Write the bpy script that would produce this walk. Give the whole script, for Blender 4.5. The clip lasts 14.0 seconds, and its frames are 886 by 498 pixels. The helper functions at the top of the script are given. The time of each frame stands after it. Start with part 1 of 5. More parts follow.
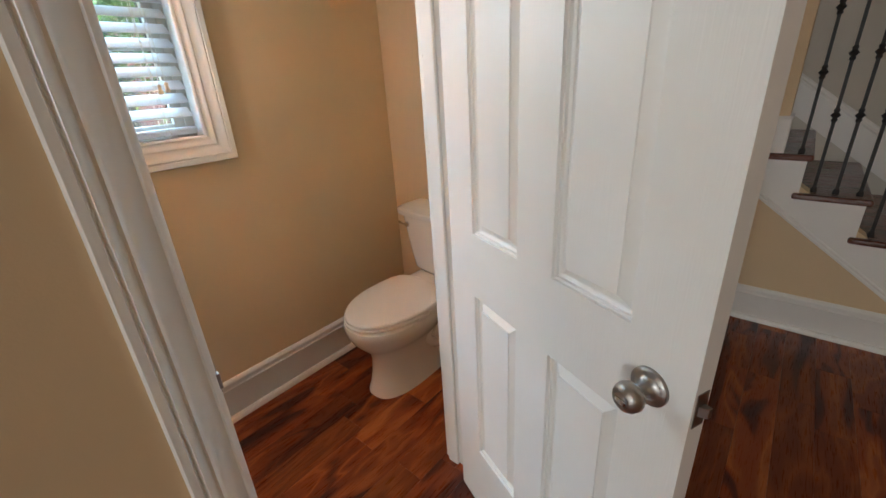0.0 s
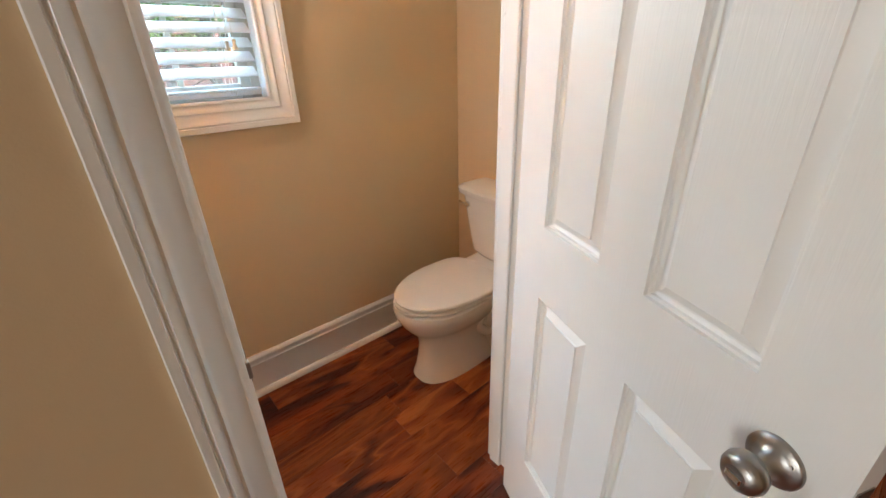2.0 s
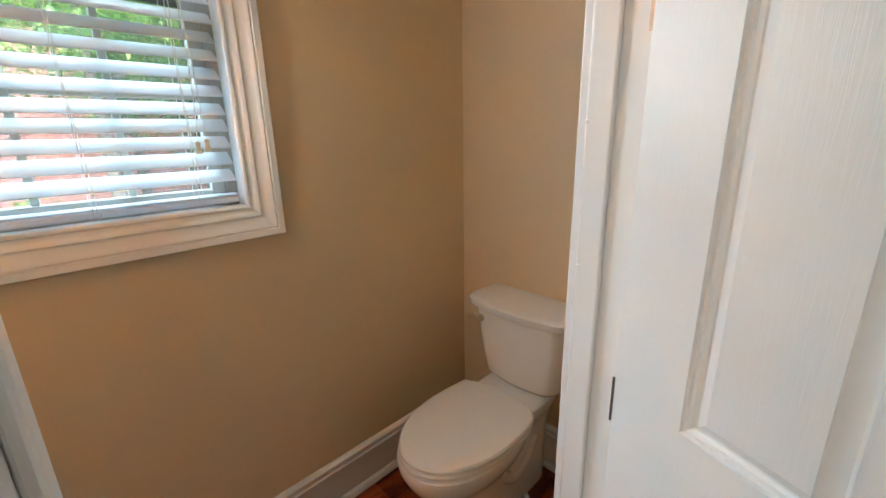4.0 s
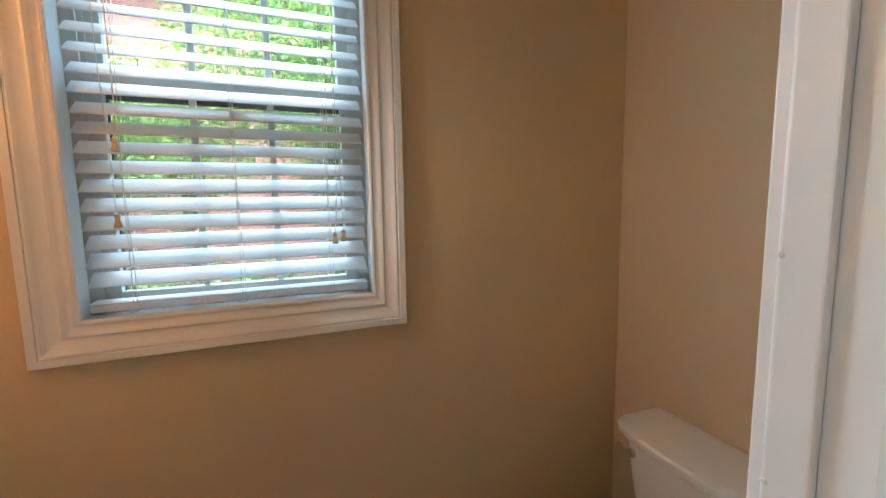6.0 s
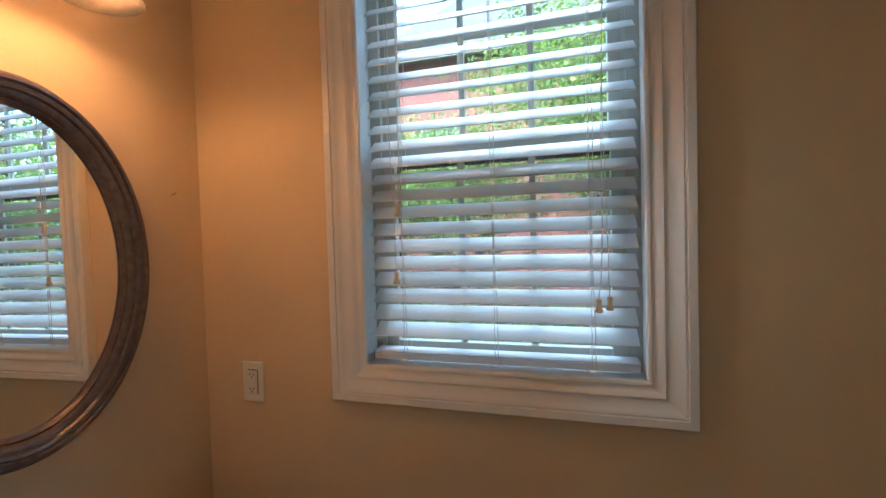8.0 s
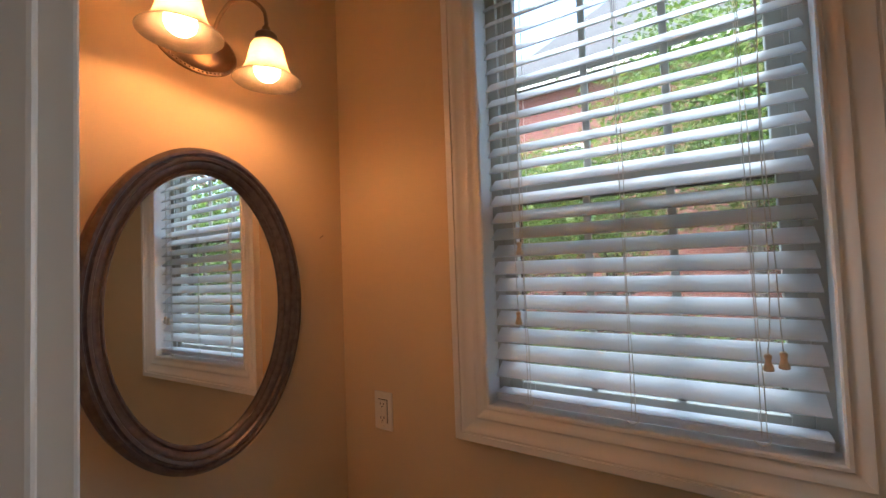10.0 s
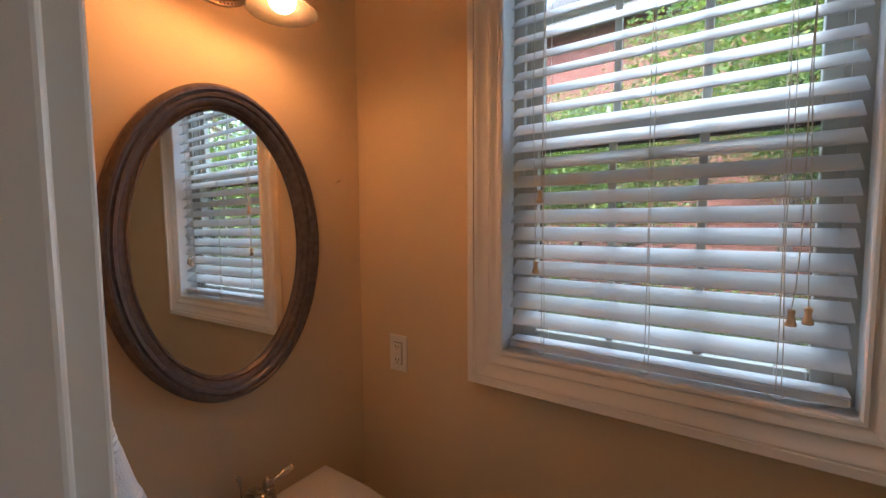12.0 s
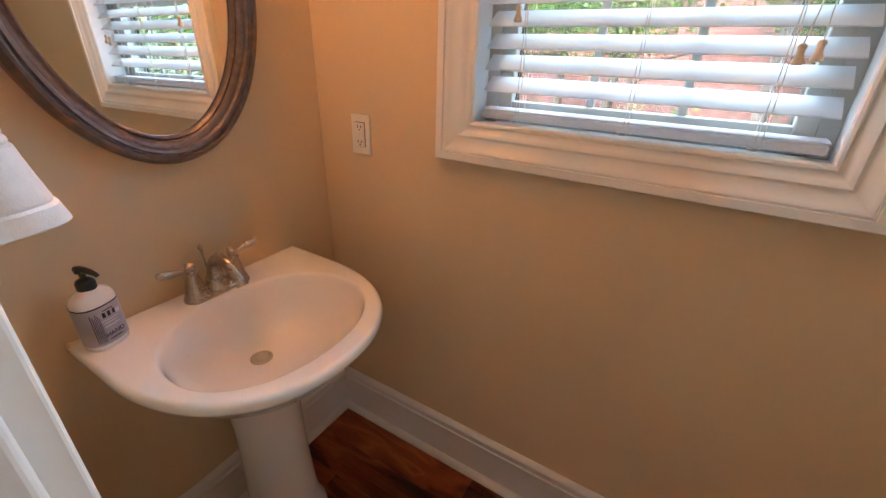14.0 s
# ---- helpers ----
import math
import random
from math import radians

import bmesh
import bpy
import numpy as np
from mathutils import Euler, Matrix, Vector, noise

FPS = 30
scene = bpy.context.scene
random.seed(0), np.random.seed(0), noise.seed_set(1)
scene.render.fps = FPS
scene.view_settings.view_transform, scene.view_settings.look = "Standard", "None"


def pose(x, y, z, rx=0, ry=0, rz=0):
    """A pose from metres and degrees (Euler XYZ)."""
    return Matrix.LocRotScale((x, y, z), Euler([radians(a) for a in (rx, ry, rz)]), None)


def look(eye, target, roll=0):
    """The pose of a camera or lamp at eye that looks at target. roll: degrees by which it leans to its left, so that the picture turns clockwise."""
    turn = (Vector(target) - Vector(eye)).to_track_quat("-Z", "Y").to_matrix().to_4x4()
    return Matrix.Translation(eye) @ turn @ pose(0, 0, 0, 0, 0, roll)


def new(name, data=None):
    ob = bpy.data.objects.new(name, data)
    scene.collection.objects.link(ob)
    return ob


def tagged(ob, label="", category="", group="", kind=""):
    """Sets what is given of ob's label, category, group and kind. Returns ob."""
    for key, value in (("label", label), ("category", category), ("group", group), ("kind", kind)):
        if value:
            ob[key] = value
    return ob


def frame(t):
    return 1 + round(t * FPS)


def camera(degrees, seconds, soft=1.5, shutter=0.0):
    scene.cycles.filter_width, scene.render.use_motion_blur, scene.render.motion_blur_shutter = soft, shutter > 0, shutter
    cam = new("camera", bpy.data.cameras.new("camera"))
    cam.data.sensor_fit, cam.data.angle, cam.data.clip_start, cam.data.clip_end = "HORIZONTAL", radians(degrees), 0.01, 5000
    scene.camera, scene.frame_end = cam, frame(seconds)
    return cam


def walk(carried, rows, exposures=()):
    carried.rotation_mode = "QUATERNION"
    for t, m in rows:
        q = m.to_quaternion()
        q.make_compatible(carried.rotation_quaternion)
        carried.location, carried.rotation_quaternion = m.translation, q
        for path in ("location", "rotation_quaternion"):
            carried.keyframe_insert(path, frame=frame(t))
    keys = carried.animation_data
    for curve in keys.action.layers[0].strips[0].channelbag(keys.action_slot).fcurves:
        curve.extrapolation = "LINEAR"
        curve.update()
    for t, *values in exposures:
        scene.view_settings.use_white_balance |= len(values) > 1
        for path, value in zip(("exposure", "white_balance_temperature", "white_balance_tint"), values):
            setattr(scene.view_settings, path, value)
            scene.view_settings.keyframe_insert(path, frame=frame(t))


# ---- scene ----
cam = camera(94.2, 14.0)
PATH = [
    (0, (0.578, -1.697, 1.368), (1.968, -0.483, 0.598), -3.5),
    (0.5, (0.561, -1.708, 1.341), (1.863, -0.456, 0.482), -3.2),
    (1, (0.555, -1.689, 1.336), (1.804, -0.409, 0.44), -2.7),
    (1.5, (0.569, -1.674, 1.343), (1.768, -0.349, 0.445), -2.2),
    (2, (0.658, -1.602, 1.347), (1.825, -0.226, 0.484), -1.7),
    (2.2, (0.697, -1.574, 1.351), (1.856, -0.183, 0.501), -1.5),
    (4.3, (0.796, -1.217, 1.423), (2.158, 0.163, 0.933), -1.7),
    (4.5, (0.805, -1.21, 1.431), (2.155, 0.192, 0.971), -1.9),
    (5, (0.826, -1.196, 1.429), (2.09, 0.307, 1.046), -1.4),
    (5.5, (0.912, -1.185, 1.454), (1.932, 0.508, 1.15), -1.0),
    (6, (0.972, -1.172, 1.477), (1.702, 0.676, 1.251), -0.9),
    (6.5, (0.984, -1.111, 1.496), (1.391, 0.841, 1.34), -1.1),
    (7, (1.004, -1.063, 1.521), (1.054, 0.934, 1.431), -1.1),
    (7.5, (1.018, -1.026, 1.547), (0.773, 0.957, 1.467), -1.3),
    (8, (1.026, -0.992, 1.549), (0.487, 0.934, 1.489), -1.6),
    (8.2, (1.029, -0.986, 1.548), (0.386, 0.908, 1.494), -1.8),
    (10.3, (1.029, -0.973, 1.607), (-0.075, 0.692, 1.705), -1.7),
    (10.5, (1.029, -0.971, 1.625), (-0.087, 0.686, 1.732), -1.4),
    (11, (1.034, -0.969, 1.635), (-0.103, 0.674, 1.722), -0.9),
    (11.5, (1.03, -0.975, 1.613), (-0.117, 0.663, 1.613), -0.7),
    (12, (1.019, -0.969, 1.564), (-0.126, 0.665, 1.424), -0.4),
    (12.5, (1.007, -0.959, 1.516), (-0.109, 0.67, 1.203), 0.0),
    (13, (1.006, -0.941, 1.47), (-0.064, 0.673, 0.97), 0.5),
    (13.5, (1.009, -0.93, 1.42), (0.007, 0.655, 0.724), 1.2),
    (14, (1.009, -0.926, 1.373), (0.085, 0.62, 0.503), 1.8),
]
EXPOSURES = [(0, 6.4, 5500, 3), (1.0, 6.65, 5700, 5), (2.2, 6.7, 5650, 4), (4.3, 6.1, 5450, 0), (5.5, 5.85, 5450, 1), (6.5, 5.6, 5500, 1), (7.5, 5.3, 5400, 2), (8.2, 5.05, 5300, 3), (10.5, 4.7, 6100, 14), (11.2, 4.7, 6100, 14), (12.0, 4.8, 6000, 14), (13.0, 5.35, 5900, 13), (14.0, 6.1, 5750, 11)]
walk(cam, [(t, look(e, g, r)) for t, e, g, r in PATH], EXPOSURES)

# ---- world, sun and lamps ----
world = bpy.data.worlds.new("sky")
scene.world = world
world.use_nodes = True
sky = world.node_tree.nodes.new("ShaderNodeTexSky")
sky.sky_type, sky.sun_disc = "NISHITA", False
sky.sun_elevation, sky.sun_rotation = radians(52), radians(205)
sky.air_density, sky.dust_density = 1.0, 3.0
world.node_tree.nodes["Background"].inputs["Strength"].default_value = 0.05
world.node_tree.links.new(sky.outputs[0], world.node_tree.nodes["Background"].inputs["Color"])


def lamp(name, kind, energy, colour, m, **more):
    data = bpy.data.lights.new(name, kind)
    data.energy, data.color = energy, colour
    for key, value in more.items():
        if key == "size":
            data.shape, data.size, data.size_y = "RECTANGLE", value[0], value[1]
        elif key == "radius":
            data.shadow_soft_size = value
        elif key == "angle":
            data.angle = value
    ob = new(name, data)
    ob.matrix_world = m
    return ob


az, el = radians(205), radians(52)
lamp("sun", "SUN", 0.3, (1.0, 0.95, 0.86),
     look((0, 0, 20), Vector((0, 0, 20)) - Vector((math.sin(az) * math.cos(el), math.cos(az) * math.cos(el), math.sin(el)))), angle=radians(10))
# added area lamps stand in for daylight from two assumed, unseen foyer windows
lamp("foyer_fill_light", "AREA", 1.25, (1.0, 0.955, 0.875), look((-4.9, -2.1, 1.7), (1.2, -1.3, 1.1)), size=(0.9, 2.0))
lamp("stair_fill_light", "AREA", 0.009, (0.95, 0.97, 1.0), look((3.6, -4.45, 3.6), (3.9, -1.8, 1.0)), size=(1.0, 1.4))
# added lamp for the open sky above the trees, falling steeply on the blind
lamp("sky_fill_light", "AREA", 7.2, (0.80, 0.94, 1.0), look((0.87, 1.5, 4.4), (0.87, 0.03, 1.75)), size=(2.0, 1.2))
# added fill on the room side of the blind, for what it passes on
lamp("room_fill_light", "AREA", 0.056, (1.0, 0.95, 0.87), look((0.90, -0.15, 1.60), (1.40, -1.02, 1.48)), size=(0.22, 0.42))
LAMP_Y = -0.476


# ---- materials ----
def material(name, colour, rough=0.5, metal=0.0, build=None, spec=0.5, coat=0.0):
    m = bpy.data.materials.new(name)
    m.use_nodes = True
    p = m.node_tree.nodes["Principled BSDF"]
    p.inputs["Base Color"].default_value = (*colour, 1)
    p.inputs["Roughness"].default_value = rough
    p.inputs["Metallic"].default_value = metal
    p.inputs["Specular IOR Level"].default_value = spec
    p.inputs["Coat Weight"].default_value = coat
    p.inputs["Coat Roughness"].default_value = 0.08
    if build:
        build(m.node_tree, p)
    return m


def node(nt, kind, **values):
    n = nt.nodes.new("ShaderNode" + kind)
    for key, value in values.items():
        n.inputs[key].default_value = value
    return n


def noise_node(nt, vec, scale, detail=3.0, rough=0.55, distort=0.0):
    n = node(nt, "TexNoise", Scale=scale, Detail=detail, Roughness=rough, Distortion=distort)
    nt.links.new(vec, n.inputs["Vector"])
    return n


def position(nt, stretch=(1, 1, 1), shift=False):
    g = nt.nodes.new("ShaderNodeNewGeometry")
    out = g.outputs["Position"]
    if shift:
        info = nt.nodes.new("ShaderNodeObjectInfo")
        c = nt.nodes.new("ShaderNodeCombineXYZ")
        for i, k in enumerate((37.0, 91.0, 53.0)):
            mul = nt.nodes.new("ShaderNodeMath")
            mul.operation = "MULTIPLY"
            mul.inputs[1].default_value = k
            nt.links.new(info.outputs["Random"], mul.inputs[0])
            nt.links.new(mul.outputs[0], c.inputs[i])
        add = nt.nodes.new("ShaderNodeVectorMath")
        add.operation = "ADD"
        nt.links.new(out, add.inputs[0])
        nt.links.new(c.outputs[0], add.inputs[1])
        out = add.outputs[0]
    mp = nt.nodes.new("ShaderNodeMapping")
    mp.inputs["Scale"].default_value = stretch
    nt.links.new(out, mp.inputs["Vector"])
    return mp.outputs[0]


def ramp(nt, fac, stops):
    r = nt.nodes.new("ShaderNodeValToRGB")
    els = r.color_ramp.elements
    while len(els) < len(stops):
        els.new(0.5)
    for e, (pos, c) in zip(els, stops):
        e.position, e.color = pos, (*c, 1)
    nt.links.new(fac, r.inputs[0])
    return r.outputs[0]


def bump(nt, p, height, strength, distance):
    b = node(nt, "Bump", Strength=strength, Distance=distance)
    nt.links.new(height, b.inputs["Height"])
    nt.links.new(b.outputs[0], p.inputs["Normal"])
    return b


def mottle(colour, spread, scale, grain=0.0, grain_scale=200.0, distance=0.0004, stretch=(1, 1, 1), rough=None):
    """Two-scale variation of colour with a fine relief."""
    def build(nt, p):
        v = position(nt, stretch)
        n = noise_node(nt, v, scale, 5.0)
        lo = tuple(max(0, c * (1 - spread)) for c in colour)
        hi = tuple(min(1, c * (1 + spread)) for c in colour)
        nt.links.new(ramp(nt, n.outputs["Fac"], [(0.3, lo), (0.7, hi)]), p.inputs["Base Color"])
        if rough:
            mr = node(nt, "MapRange")
            mr.inputs["To Min"].default_value, mr.inputs["To Max"].default_value = rough
            nt.links.new(n.outputs["Fac"], mr.inputs["Value"])
            nt.links.new(mr.outputs[0], p.inputs["Roughness"])
        if grain:
            bump(nt, p, noise_node(nt, v, grain_scale, 3.0).outputs["Fac"], grain, distance)
    return build


WALL = (0.70, 0.54, 0.335)
wall_paint = material("wall_paint", WALL, 0.62, build=mottle(WALL, 0.035, 1.7, 0.35, 260.0, 0.0005), spec=0.35)
white_wall_paint = material("white_wall_paint", (0.62, 0.58, 0.5), 0.6, build=mottle((0.62, 0.58, 0.5), 0.03, 1.5, 0.3, 260.0, 0.0005))
ceiling_paint = material("ceiling_paint", (0.84, 0.82, 0.78), 0.8, build=mottle((0.84, 0.82, 0.78), 0.03, 2.0, 0.3, 180.0, 0.0006))
TRIM = (0.84, 0.82, 0.78)
trim_paint = material("trim_paint", TRIM, 0.32, build=mottle(TRIM, 0.02, 5.0, rough=(0.27, 0.38)))


def door_grain(nt, p):
    v = position(nt, (90, 90, 5))
    w = noise_node(nt, v, 1.6, 4.0, 0.6, 1.5)
    n = noise_node(nt, position(nt), 4.0, 4.0)
    nt.links.new(ramp(nt, n.outputs["Fac"], [(0.3, (0.78, 0.765, 0.73)), (0.7, (0.83, 0.815, 0.785))]), p.inputs["Base Color"])
    bump(nt, p, w.outputs["Fac"], 0.5, 0.0011)


door_paint = material("door_paint", (0.8, 0.79, 0.76), 0.38, build=door_grain)
porcelain = material("porcelain", (0.83, 0.80, 0.76), 0.09, build=mottle((0.83, 0.80, 0.76), 0.012, 6.0, rough=(0.06, 0.12)), coat=0.3)
seat_plastic = material("seat_plastic", (0.82, 0.79, 0.74), 0.22, build=mottle((0.82, 0.79, 0.74), 0.012, 8.0, rough=(0.18, 0.28)))


def brushed(colour, rough, stretch=(40, 40, 400)):
    def build(nt, p):
        n = noise_node(nt, position(nt, stretch), 3.0, 3.0)
        mr = node(nt, "MapRange")
        mr.inputs["To Min"].default_value, mr.inputs["To Max"].default_value = rough - 0.07, rough + 0.09
        nt.links.new(n.outputs["Fac"], mr.inputs["Value"])
        nt.links.new(mr.outputs[0], p.inputs["Roughness"])
    return build


nickel = material("brushed_nickel", (0.46, 0.41, 0.35), 0.26, 1.0, brushed((0.5, 0.5, 0.5), 0.26))
door_nickel = material("satin_nickel", (0.36, 0.34, 0.32), 0.36, 1.0, brushed((0.5, 0.5, 0.5), 0.36))
hinge_mat = material("dull_pale_metal", (0.40, 0.38, 0.35), 0.34, 1.0, brushed((0.4, 0.4, 0.4), 0.34))
bronze = material("aged_nickel", (0.42, 0.31, 0.21), 0.3, 1.0, brushed((0.5, 0.4, 0.3), 0.3))
chrome = material("chrome", (0.7, 0.68, 0.65), 0.1, 1.0, brushed((0.7, 0.7, 0.7), 0.13))
iron = material("wrought_iron", (0.012, 0.011, 0.011), 0.55, 0.0, mottle((0.012, 0.011, 0.011), 0.4, 40.0, 0.4, 300.0, 0.0006))
# one black for rubber strips, screws, and the shade in gaps and slots
dark_part_and_shade = material("black_rubber_and_gap_shade", (0.01, 0.01, 0.01), 0.8)
black_plastic = material("black_plastic", (0.012, 0.012, 0.013), 0.3, build=mottle((0.012, 0.012, 0.013), 0.3, 60.0))
mirror_glass = material("mirror_silver", (0.94, 0.95, 0.94), 0.008, 1.0)


def plank_wood(nt, p):
    g = position(nt, (1.15, 4.6, 4.6), True)
    warp = noise_node(nt, g, 1.3, 2.0, 0.45, 0.6)
    mix = nt.nodes.new("ShaderNodeVectorMath")
    mix.operation = "MULTIPLY_ADD"
    mix.inputs[1].default_value = (2.4, 3.0, 2.4)
    nt.links.new(warp.outputs["Color"], mix.inputs[0])
    nt.links.new(g, mix.inputs[2])
    band = noise_node(nt, mix.outputs[0], 0.75, 2.0, 0.45, 0.4)
    fine = noise_node(nt, position(nt, (14.0, 240.0, 240.0), True), 1.0, 4.0, 0.6)
    wood = ramp(nt, band.outputs["Fac"], [(0.34, (0.045, 0.008, 0.004)), (0.41, (0.13, 0.023, 0.008)), (0.47, (0.26, 0.056, 0.015)), (0.57, (0.39, 0.112, 0.029)), (0.64, (0.23, 0.048, 0.013)), (0.71, (0.08, 0.014, 0.005))])
    lines = nt.nodes.new("ShaderNodeMath")
    lines.operation = "MULTIPLY"
    lines.inputs[1].default_value = 60.0
    nt.links.new(band.outputs["Fac"], lines.inputs[0])
    wavy = nt.nodes.new("ShaderNodeMath")
    wavy.operation = "SINE"
    nt.links.new(lines.outputs[0], wavy.inputs[0])
    m0 = nt.nodes.new("ShaderNodeMix")
    m0.data_type, m0.blend_type = "RGBA", "MULTIPLY"
    m0.inputs[0].default_value = 0.28
    nt.links.new(wood, m0.inputs[6])
    nt.links.new(ramp(nt, wavy.outputs[0], [(0.0, (0.62, 0.55, 0.5)), (0.8, (1.08, 1.08, 1.08))]), m0.inputs[7])
    wood = m0.outputs[2]
    info = nt.nodes.new("ShaderNodeObjectInfo")
    tone = ramp(nt, info.outputs["Random"], [(0.0, (0.62, 0.55, 0.52)), (0.35, (0.88, 0.84, 0.82)), (0.7, (1.05, 1.0, 0.95)), (1.0, (1.35, 1.45, 1.45))])
    m1 = nt.nodes.new("ShaderNodeMix")
    m1.data_type, m1.blend_type = "RGBA", "MULTIPLY"
    m1.inputs[0].default_value = 1.0
    nt.links.new(wood, m1.inputs[6])
    nt.links.new(tone, m1.inputs[7])
    m2 = nt.nodes.new("ShaderNodeMix")
    m2.data_type, m2.blend_type = "RGBA", "MULTIPLY"
    m2.inputs[0].default_value = 0.16
    nt.links.new(m1.outputs[2], m2.inputs[6])
    nt.links.new(ramp(nt, fine.outputs["Fac"], [(0.3, (0.55, 0.5, 0.48)), (0.6, (1.1, 1.1, 1.1))]), m2.inputs[7])
    nt.links.new(m2.outputs[2], p.inputs["Base Color"])
    mr = node(nt, "MapRange")
    mr.inputs["To Min"].default_value, mr.inputs["To Max"].default_value = 0.2, 0.38
    nt.links.new(fine.outputs["Fac"], mr.inputs["Value"])
    nt.links.new(mr.outputs[0], p.inputs["Roughness"])
    hand = noise_node(nt, position(nt, (3.0, 22.0, 22.0), True), 1.0, 2.0)
    bump(nt, p, hand.outputs["Fac"], 0.35, 0.0025)


plank_mat = material("acacia_planks", (0.2, 0.07, 0.02), 0.3, build=plank_wood, spec=0.4)
tread_mat = material("stained_tread_wood", (0.10, 0.025, 0.010), 0.25, build=mottle((0.10, 0.025, 0.010), 0.5, 6.0, 0.3, 60.0, 0.0008, (8, 1, 8), (0.2, 0.35)), coat=0.2)
frame_mat = material("mirror_frame_bronze", (0.155, 0.12, 0.11), 0.34, 0.6, mottle((0.155, 0.12, 0.11), 0.25, 60.0, 0.35, 260.0, 0.0006, (1, 1, 1), (0.28, 0.44)))
frame_edge_mat = material("mirror_frame_edge", (0.17, 0.05, 0.025), 0.35, 0.2, mottle((0.17, 0.05, 0.025), 0.4, 30.0, 0.3, 160.0, 0.0006))


def slat_build(nt, p):
    n = noise_node(nt, position(nt, (2, 60, 60)), 3.0, 3.0)
    nt.links.new(ramp(nt, n.outputs["Fac"], [(0.3, (0.84, 0.84, 0.83)), (0.7, (0.89, 0.89, 0.88))]), p.inputs["Base Color"])
    t = nt.nodes.new("ShaderNodeBsdfTranslucent")
    t.inputs["Color"].default_value = (0.80, 0.82, 0.84, 1)
    m = nt.nodes.new("ShaderNodeMixShader")
    m.inputs[0].default_value = 0.45
    nt.links.new(p.outputs[0], m.inputs[1])
    nt.links.new(t.outputs[0], m.inputs[2])
    nt.links.new(m.outputs[0], nt.nodes["Material Output"].inputs[0])


slat_mat = material("blind_vinyl", (0.82, 0.815, 0.8), 0.36, build=slat_build)
cord_mat = material("cord", (0.75, 0.72, 0.66), 0.8, build=mottle((0.75, 0.72, 0.66), 0.1, 400.0))
tassel_mat = material("pale_wood_tassel", (0.70, 0.54, 0.36), 0.45, build=mottle((0.70, 0.54, 0.36), 0.15, 90.0))
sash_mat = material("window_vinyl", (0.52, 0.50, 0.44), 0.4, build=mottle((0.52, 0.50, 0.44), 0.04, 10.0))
outlet_mat = material("outlet_plastic", (0.82, 0.79, 0.72), 0.3, build=mottle((0.82, 0.79, 0.72), 0.015, 30.0))


def towel_build(nt, p):
    v = position(nt)
    n = noise_node(nt, v, 420.0, 2.0)
    k = noise_node(nt, v, 60.0, 3.0)
    nt.links.new(ramp(nt, k.outputs["Fac"], [(0.3, (0.80, 0.80, 0.83)), (0.7, (0.88, 0.88, 0.90))]), p.inputs["Base Color"])
    p.inputs["Sheen Weight"].default_value = 0.3
    bump(nt, p, n.outputs["Fac"], 0.55, 0.0016)


towel_mat = material("terry_towel", (0.85, 0.85, 0.87), 0.95, build=towel_build)

glass = bpy.data.materials.new("window_glass")
glass.use_nodes = True
nt = glass.node_tree
nt.nodes.clear()
out_n, mix_n, tr, gl = (nt.nodes.new("ShaderNode" + k) for k in ("OutputMaterial", "MixShader", "BsdfTransparent", "BsdfGlossy"))
mix_n.inputs[0].default_value = 0.05
tr.inputs["Color"].default_value = (0.93, 0.96, 0.94, 1)
gl.inputs["Roughness"].default_value = 0.01
for a, b in ((tr.outputs[0], mix_n.inputs[1]), (gl.outputs[0], mix_n.inputs[2]), (mix_n.outputs[0], out_n.inputs[0])):
    nt.links.new(a, b)

frosted = bpy.data.materials.new("frosted_shade_glass")
frosted.use_nodes = True
nt = frosted.node_tree
nt.nodes.clear()
out_n, mix_n, tl, df, mix2, gl = (nt.nodes.new("ShaderNode" + k) for k in ("OutputMaterial", "MixShader", "BsdfTranslucent", "BsdfDiffuse", "MixShader", "BsdfGlossy"))
tl.inputs["Color"].default_value = (0.92, 0.86, 0.78, 1)
df.inputs["Color"].default_value = (0.22, 0.20, 0.19, 1)
gl.inputs["Roughness"].default_value = 0.25
mix_n.inputs[0].default_value, mix2.inputs[0].default_value = 0.25, 0.04
swirl = noise_node(nt, position(nt, (1, 1, 2)), 14.0, 4.0, 0.6, 1.2)
nt.links.new(ramp(nt, swirl.outputs["Fac"], [(0.3, (0.42, 0.39, 0.35)), (0.7, (0.58, 0.55, 0.50))]), tl.inputs["Color"])
clear, mix3 = nt.nodes.new("ShaderNodeBsdfTransparent"), nt.nodes.new("ShaderNodeMixShader")
clear.inputs["Color"].default_value = (1.0, 0.93, 0.84, 1)
mix3.inputs[0].default_value = 0.15
for a, b in ((tl.outputs[0], mix_n.inputs[1]), (df.outputs[0], mix_n.inputs[2]), (mix_n.outputs[0], mix3.inputs[1]), (clear.outputs[0], mix3.inputs[2]), (mix3.outputs[0], mix2.inputs[1]), (gl.outputs[0], mix2.inputs[2]), (mix2.outputs[0], out_n.inputs[0])):
    nt.links.new(a, b)

bulb_mat = material("lit_bulb", (1, 0.9, 0.75), 0.3)
bulb_mat.node_tree.nodes["Principled BSDF"].inputs["Emission Color"].default_value = (1.0, 0.43, 0.145, 1)
bulb_mat.node_tree.nodes["Principled BSDF"].inputs["Emission Strength"].default_value = 3.1

